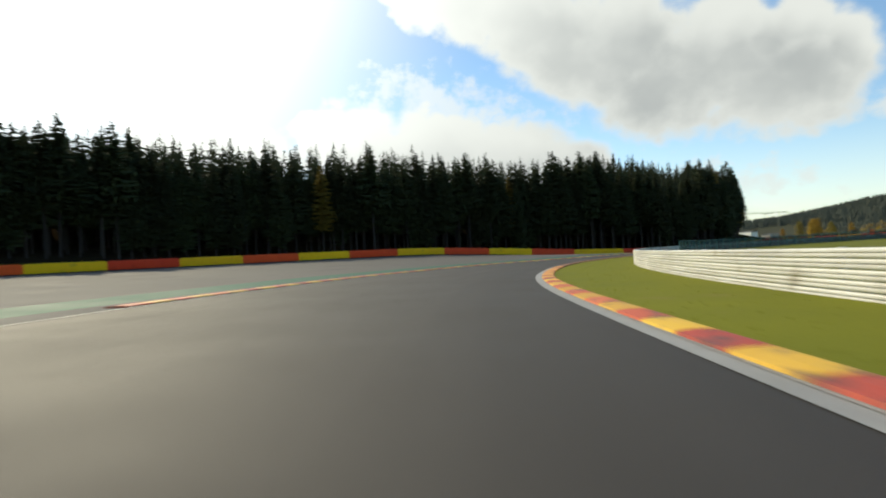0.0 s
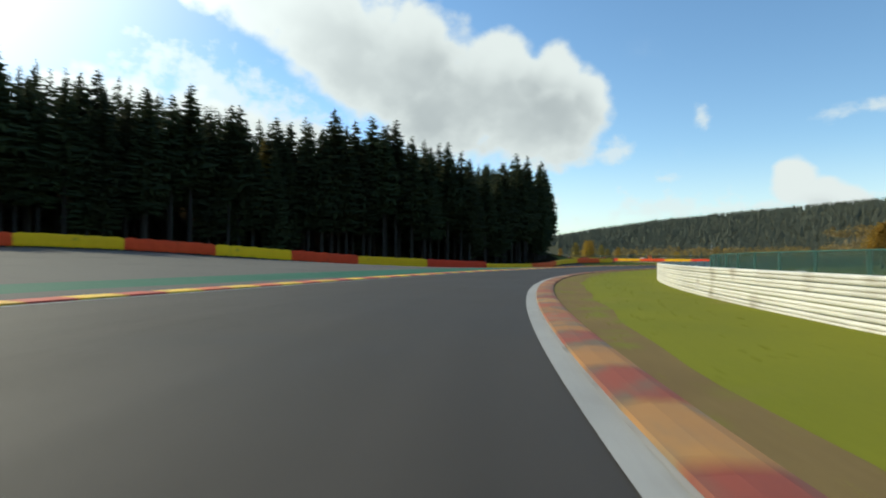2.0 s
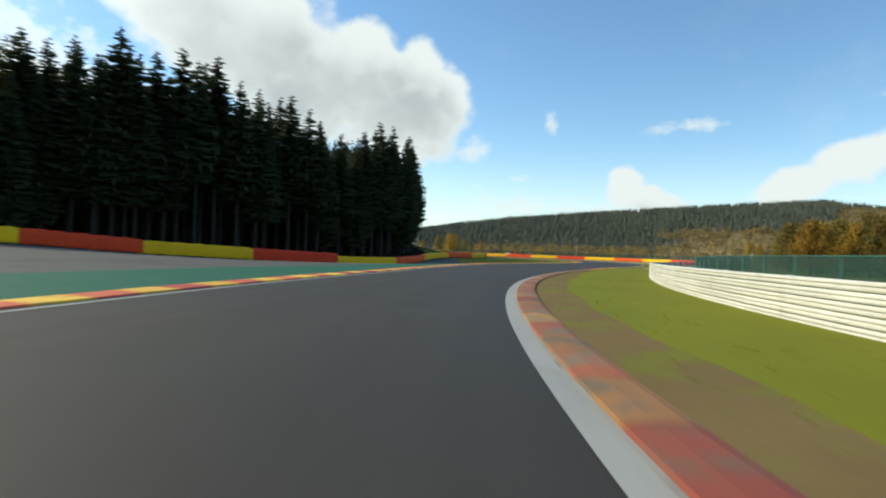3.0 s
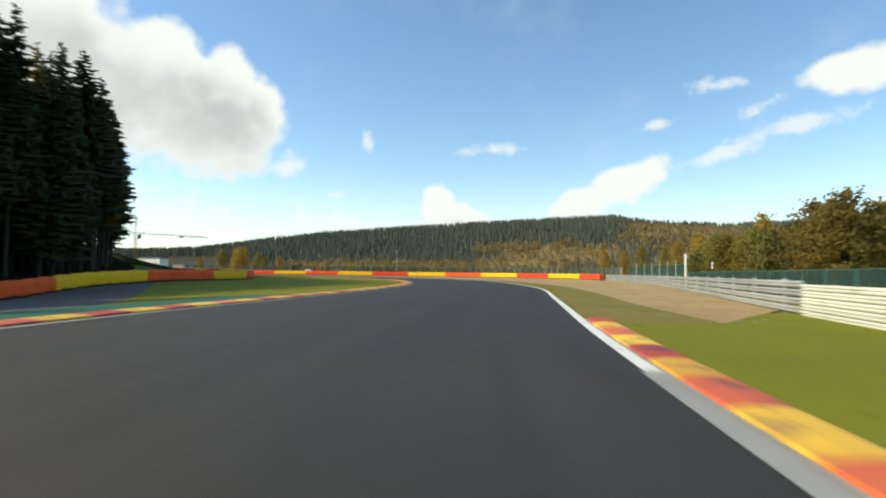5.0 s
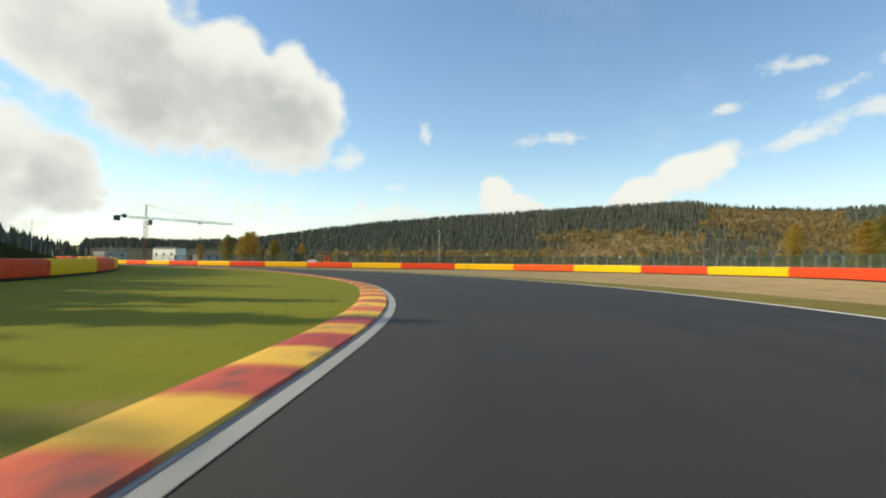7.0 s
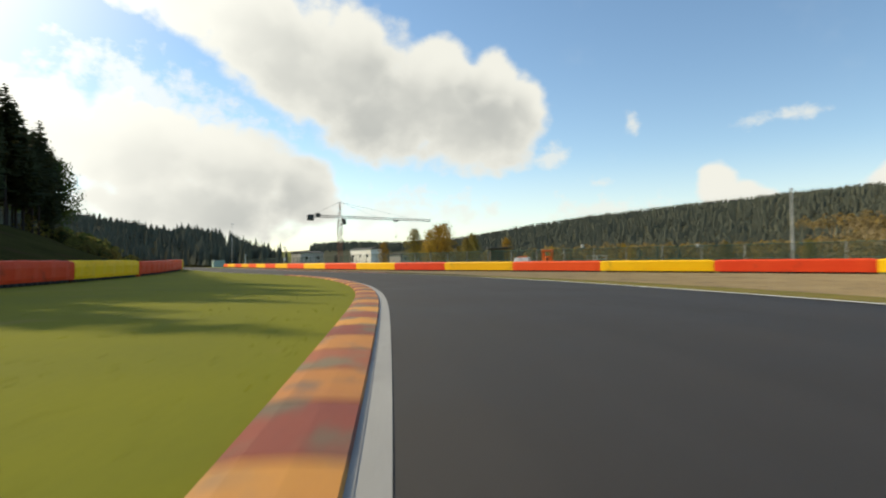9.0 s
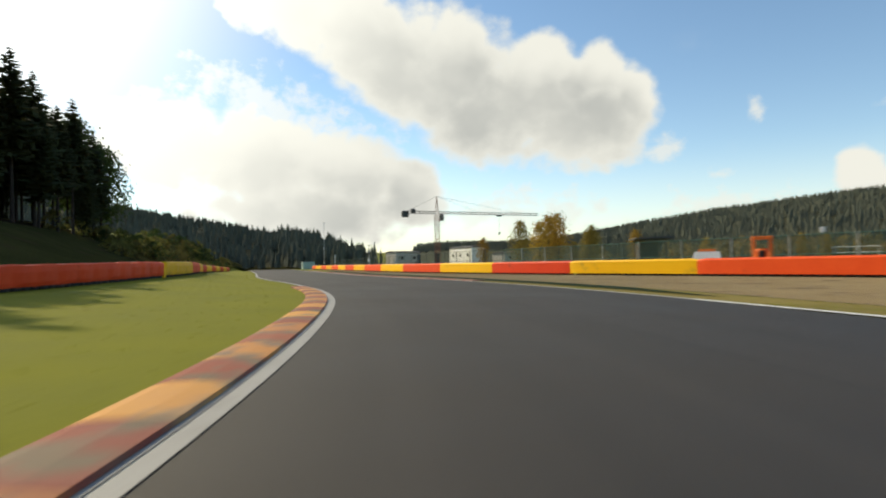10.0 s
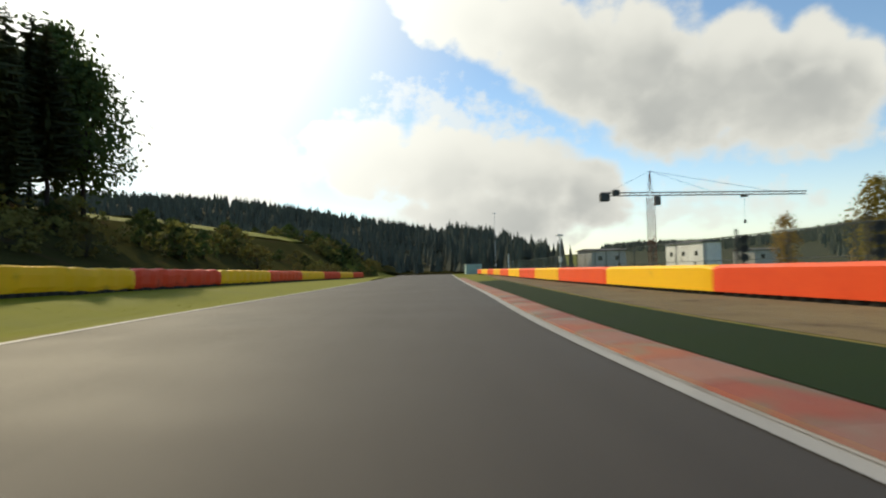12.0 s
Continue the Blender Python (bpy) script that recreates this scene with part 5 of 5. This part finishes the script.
def recovery_loader(x, y, turn):
    ob = thing("recovery_loader", "bright orange recovery loader with a roll frame parked behind the barrier", "loader", at=pose(x, y, stand(x, y), 0, 0, turn) @ Matrix.Diagonal((0.72, 0.62, 0.76, 1)))
    s = Shape()
    s.box((-1.7, -0.75, 0.55), (1.5, 0.75, 1.35), 0.12)
    part("chassis", s, ORANGE, ob)
    s = Shape()
    s.box((-1.6, -0.6, 1.35), (-0.5, 0.6, 2.25), 0.18)
    part("engine_cover", s, ORANGE, ob)
    for b in (-0.78, 0.78):
        for a in (-0.35, 0.95):
            s = Shape()
            s.box((a - 0.13, b - 0.15, 1.3), (a + 0.13, b + 0.15, 3.15), 0.04)
            part("cab_pillar", s, ORANGE, ob)
    s = Shape()
    s.box((-0.55, -0.98, 3.0), (1.15, 0.98, 3.28), 0.06)
    part("cab_roof", s, ORANGE, ob)
    s = Shape()
    s.box((-0.1, -0.3, 1.35), (0.5, 0.3, 2.1), 0.08)
    part("seat", s, RUBBER, ob)
    for b in (-0.55, 0.55):
        s = Shape()
        s.tube([(0.9, b, 1.5), (2.0, b, 1.9), (2.6, b, 0.8)], 0.1, 6)
        part("lift_arm", s, ORANGE, ob)
    for a, r in ((-1.1, 0.62), (1.0, 0.62)):
        for b in (-0.9, 0.9):
            wheel(ob, a, b, r, r, 0.38)


recovery_loader(183.0, 243.9, 225)


def white_car(x, y, turn):
    ob = thing("parked_car", "white estate car with a roof light bar parked behind the barrier", "car", at=pose(x, y, stand(x, y), 0, 0, turn) @ Matrix.Diagonal((0.95, 1.0, 1.12, 1)))
    side = [(-2.2, 0.35), (-2.25, 0.75), (-2.1, 0.95), (-1.0, 1.0), (-0.4, 1.42), (1.4, 1.46), (2.05, 1.05), (2.2, 0.7), (2.15, 0.35)]
    s = Shape()
    s.loft([[(a, b * (0.8 if z > 1.05 else 0.88), z) for a, z in side] for b in (-1.0, 1.0)], True, True)
    s.loft([[(a, b * (0.8 if z > 1.05 else 0.9), z) for a, z in side] for b in (-0.9, 0.9)], True, False)
    part("body", s, WHITE_PAINT, ob)
    for b in (-0.815, 0.815):
        s = Shape()
        s.quad((-0.75, b, 1.06), (1.55, b, 1.06), (1.25, b, 1.38), (-0.3, b, 1.38))
        part("side_window", s, GLASS_DARK, ob)
    s = Shape()
    s.box((0.1, -0.55, 1.46), (0.4, 0.55, 1.6), 0.03)
    part("light_bar", s, ORANGE, ob)
    for a in (-1.35, 1.35):
        for b in (-0.78, 0.78):
            wheel(ob, a, b, 0.32, 0.32, 0.2)


white_car(182.3, 248.0, 45)


def signal_post(x, y, h, kind):
    label = {"lamp": "tall grey floodlight pole behind the barrier", "box": "grey post carrying a white signal box", "marker": "white marker post beside the crash rail"}[kind]
    name = {"lamp": "light_pole", "box": "signal_post", "marker": "marker_post"}[kind]
    ob = thing(name, label, "post", at=pose(x, y, stand(x, y), 0, 0, 30))
    s = Shape()
    if kind == "marker":
        s.box((-0.16, -0.04, -0.1), (0.16, 0.04, h), 0.02)
        part("panel", s, WHITE_PAINT, ob)
        return
    s.tube([(0, 0, -0.1), (0, 0, h)], [0.09, 0.055] if kind == "lamp" else [0.05, 0.04], 8)
    part("pole", s, STEEL if kind == "lamp" else DARK_STEEL, ob)
    s = Shape()
    if kind == "lamp":
        s.box((-0.5, -0.12, h - 0.1), (0.5, 0.12, h + 0.12), 0.03)
        part("lamp_head", s, STEEL, ob)
        s = Shape()
        s.box((-0.2, -0.2, 1.9), (0.2, 0.15, 2.6), 0.03)
        part("control_box", s, WHITE_PAINT, ob)
    else:
        s.box((-0.17, -0.12, h - 0.36), (0.17, 0.12, h), 0.03)
        part("signal_box", s, WHITE_PAINT, ob, "white signal box")


for x, y, h, kind in ((194.5, 222.5, 7.6, "lamp"), (187.9, 243.6, 3.1, "box"), (193.0, 231.5, 2.8, "box"), (196.5, 212.0, 3.1, "box"), (195.5, 185.0, 2.6, "box"),
                      (173.5, 404, 4.6, "marker"), (112.4, 122.4, 2.85, "marker"), (174.6, 345, 5.5, "lamp"), (172.5, 430.5, 17.0, "lamp")):
    signal_post(x, y, h, kind)


def signal_light(x, y, turn):
    ob = thing("signal_light", "black stacked signal lights on a pole beside the debris fence", "signal light", "signal lights", at=pose(x, y, stand(x, y), 0, 0, turn))
    s = Shape()
    s.tube([(0, 0, -0.1), (0, 0, 2.75)], 0.06, 8)
    part("pole", s, DARK_STEEL, ob)
    for k in range(4):
        z = 1.0 + 0.42 * k
        s = Shape()
        s.loft([[(0.3 + r * math.cos(q), y1, z + r * math.sin(q)) for q in (6.2832 * j / 14 for j in range(14))]
                for r, y1 in ((0.12, 0.1), (0.2, 0.06), (0.2, -0.08), (0.17, -0.09), (0.16, -0.02))], True, True)
        lamp = part("lamp", s, DARK_STEEL, ob, "round black lamp housing")
        s = Shape()
        s.tube([(0.02, 0, z), (0.16, 0, z)], 0.025, 5)
        part("bracket", s, DARK_STEEL, lamp)


def fence_sign(x, y, turn):
    ob = thing("fence_sign", "small blank white sign plate hung on the green fence", "sign", at=pose(x, y, stand(x, y), 0, 0, turn))
    s = Shape()
    s.box((-0.17, -0.015, 1.72), (0.17, 0.015, 2.28), 0.01)
    part("plate", s, WHITE_PAINT, ob)
    for z in (1.78, 2.2):
        s = Shape()
        s.tube([(-0.1, 0.0, z), (-0.1, -0.12, z)], 0.012, 5)
        part("clip", s, STEEL, ob)


fence_sign(115.3, 121.0, 25)
signal_light(173.0, 294.4, -30)
signal_light(173.6, 287.0, -30)


def site_container(x, y, turn):
    ob = thing("site_container", "pale green steel site container beside the end of the barrier", "container", at=pose(x, y, stand(x, y), 0, 0, turn))
    s = Shape()
    s.box((-2.0, -1.2, 0.05), (2.0, 1.2, 2.4), 0.05)
    part("shell", s, PALE_GREEN, ob)
    for k in range(9):
        a = -1.75 + k * 0.4375
        s = Shape()
        s.box((a - 0.08, -1.25, 0.2), (a + 0.08, -1.201, 2.25), 0.02)
        part("rib", s, PALE_GREEN, ob)
    s = Shape()
    s.box((-2.05, -1.25, 2.403), (2.05, 1.25, 2.52), 0.03)
    part("roof", s, GREY_WALL, ob)


site_container(165.3, 411.0, 8)


def white_handrail(x, y, turn):
    ob = thing("handrail", "white tubular handrail on a low stand behind the barrier", "railing", at=pose(x, y, stand(x, y), 0, 0, turn))
    for a in (-1.3, 0.0, 1.3):
        s = Shape()
        s.tube([(a, 0, -0.1), (a, 0, 1.75)], 0.03, 6)
        part("post", s, WHITE_PAINT, ob)
    for z in (1.35, 1.72):
        s = Shape()
        s.box((-1.38, -0.03, z - 0.03), (1.38, 0.03, z + 0.03), 0.01)
        part("bar", s, WHITE_PAINT, ob)


white_handrail(188.6, 241.9, 105)


# ---------------------------------------------------------------- loose cover
def grass_blades():
    """Tufts on the verges beside the track."""
    rng = random.Random(91)
    s = Shape()
    bands = ((RIGHT_EDGE, 1, 0.85, 6.0, 30, 210, 1600), (LEFT_EDGE, -1, 1.1, 9.0, 216, 420, 2600), (RIGHT_EDGE, 1, 0.1, 2.3, 205, 350, 4000))
    spots = []
    for line, side, d0, d1, a, b, count in bands:
        s_, t = lengths(line), tangents(line)
        for _ in range(count):
            at, d = rng.uniform(a, b), side * (d0 + (d1 - d0) * rng.random() ** 1.5)
            x, y = float(np.interp(at, s_, line[:, 0])), float(np.interp(at, s_, line[:, 1]))
            tx, ty = float(np.interp(at, s_, t[:, 0])), float(np.interp(at, s_, t[:, 1]))
            spots.append((x + ty * d, y - tx * d))
    zs = ground_z(np.array([p[0] for p in spots]), np.array([p[1] for p in spots]))
    for (x, y), z in zip(spots, zs):
        for _ in range(3):
            q, h, w = rng.uniform(0, 6.28), rng.uniform(0.02, 0.05), rng.uniform(0.008, 0.015)
            c, n = math.cos(q), math.sin(q)
            bx, by = x + rng.gauss(0, 0.04), y + rng.gauss(0, 0.04)
            s.tri((bx - n * w, by + c * w, z), (bx + n * w, by - c * w, z), (bx + c * h * 0.6, by + n * h * 0.6, z + h))
    tagged(part("grass_tufts", s, BLADES), "short uneven grass tufts along the verges", "grass", kind="stuff")


grass_blades()


def gravel_stones():
    rng = random.Random(92)
    s = Shape()
    s_, t = lengths(GRAVEL_IN), tangents(GRAVEL_IN)
    for _ in range(6000):
        at, d = rng.uniform(0, s_[-1]), 7.0 * rng.random() ** 1.7
        x, y = float(np.interp(at, s_, GRAVEL_IN[:, 0])), float(np.interp(at, s_, GRAVEL_IN[:, 1]))
        tx, ty = float(np.interp(at, s_, t[:, 0])), float(np.interp(at, s_, t[:, 1]))
        x, y, r = x + ty * d, y - tx * d, rng.uniform(0.012, 0.035)
        n = len(s.v)
        for q in range(4):
            s.v.append((x + r * rng.uniform(0.7, 1.3) * math.cos(q * 1.57), y + r * rng.uniform(0.7, 1.3) * math.sin(q * 1.57), 0.014))
        s.v.append((x, y, 0.014 + r))
        s.f += [(n + q, n + (q + 1) % 4, n + 4) for q in range(4)]
    tagged(part("gravel_stones", s, STONE), "loose stones on the gravel trap", "gravel", kind="stuff")


gravel_stones()
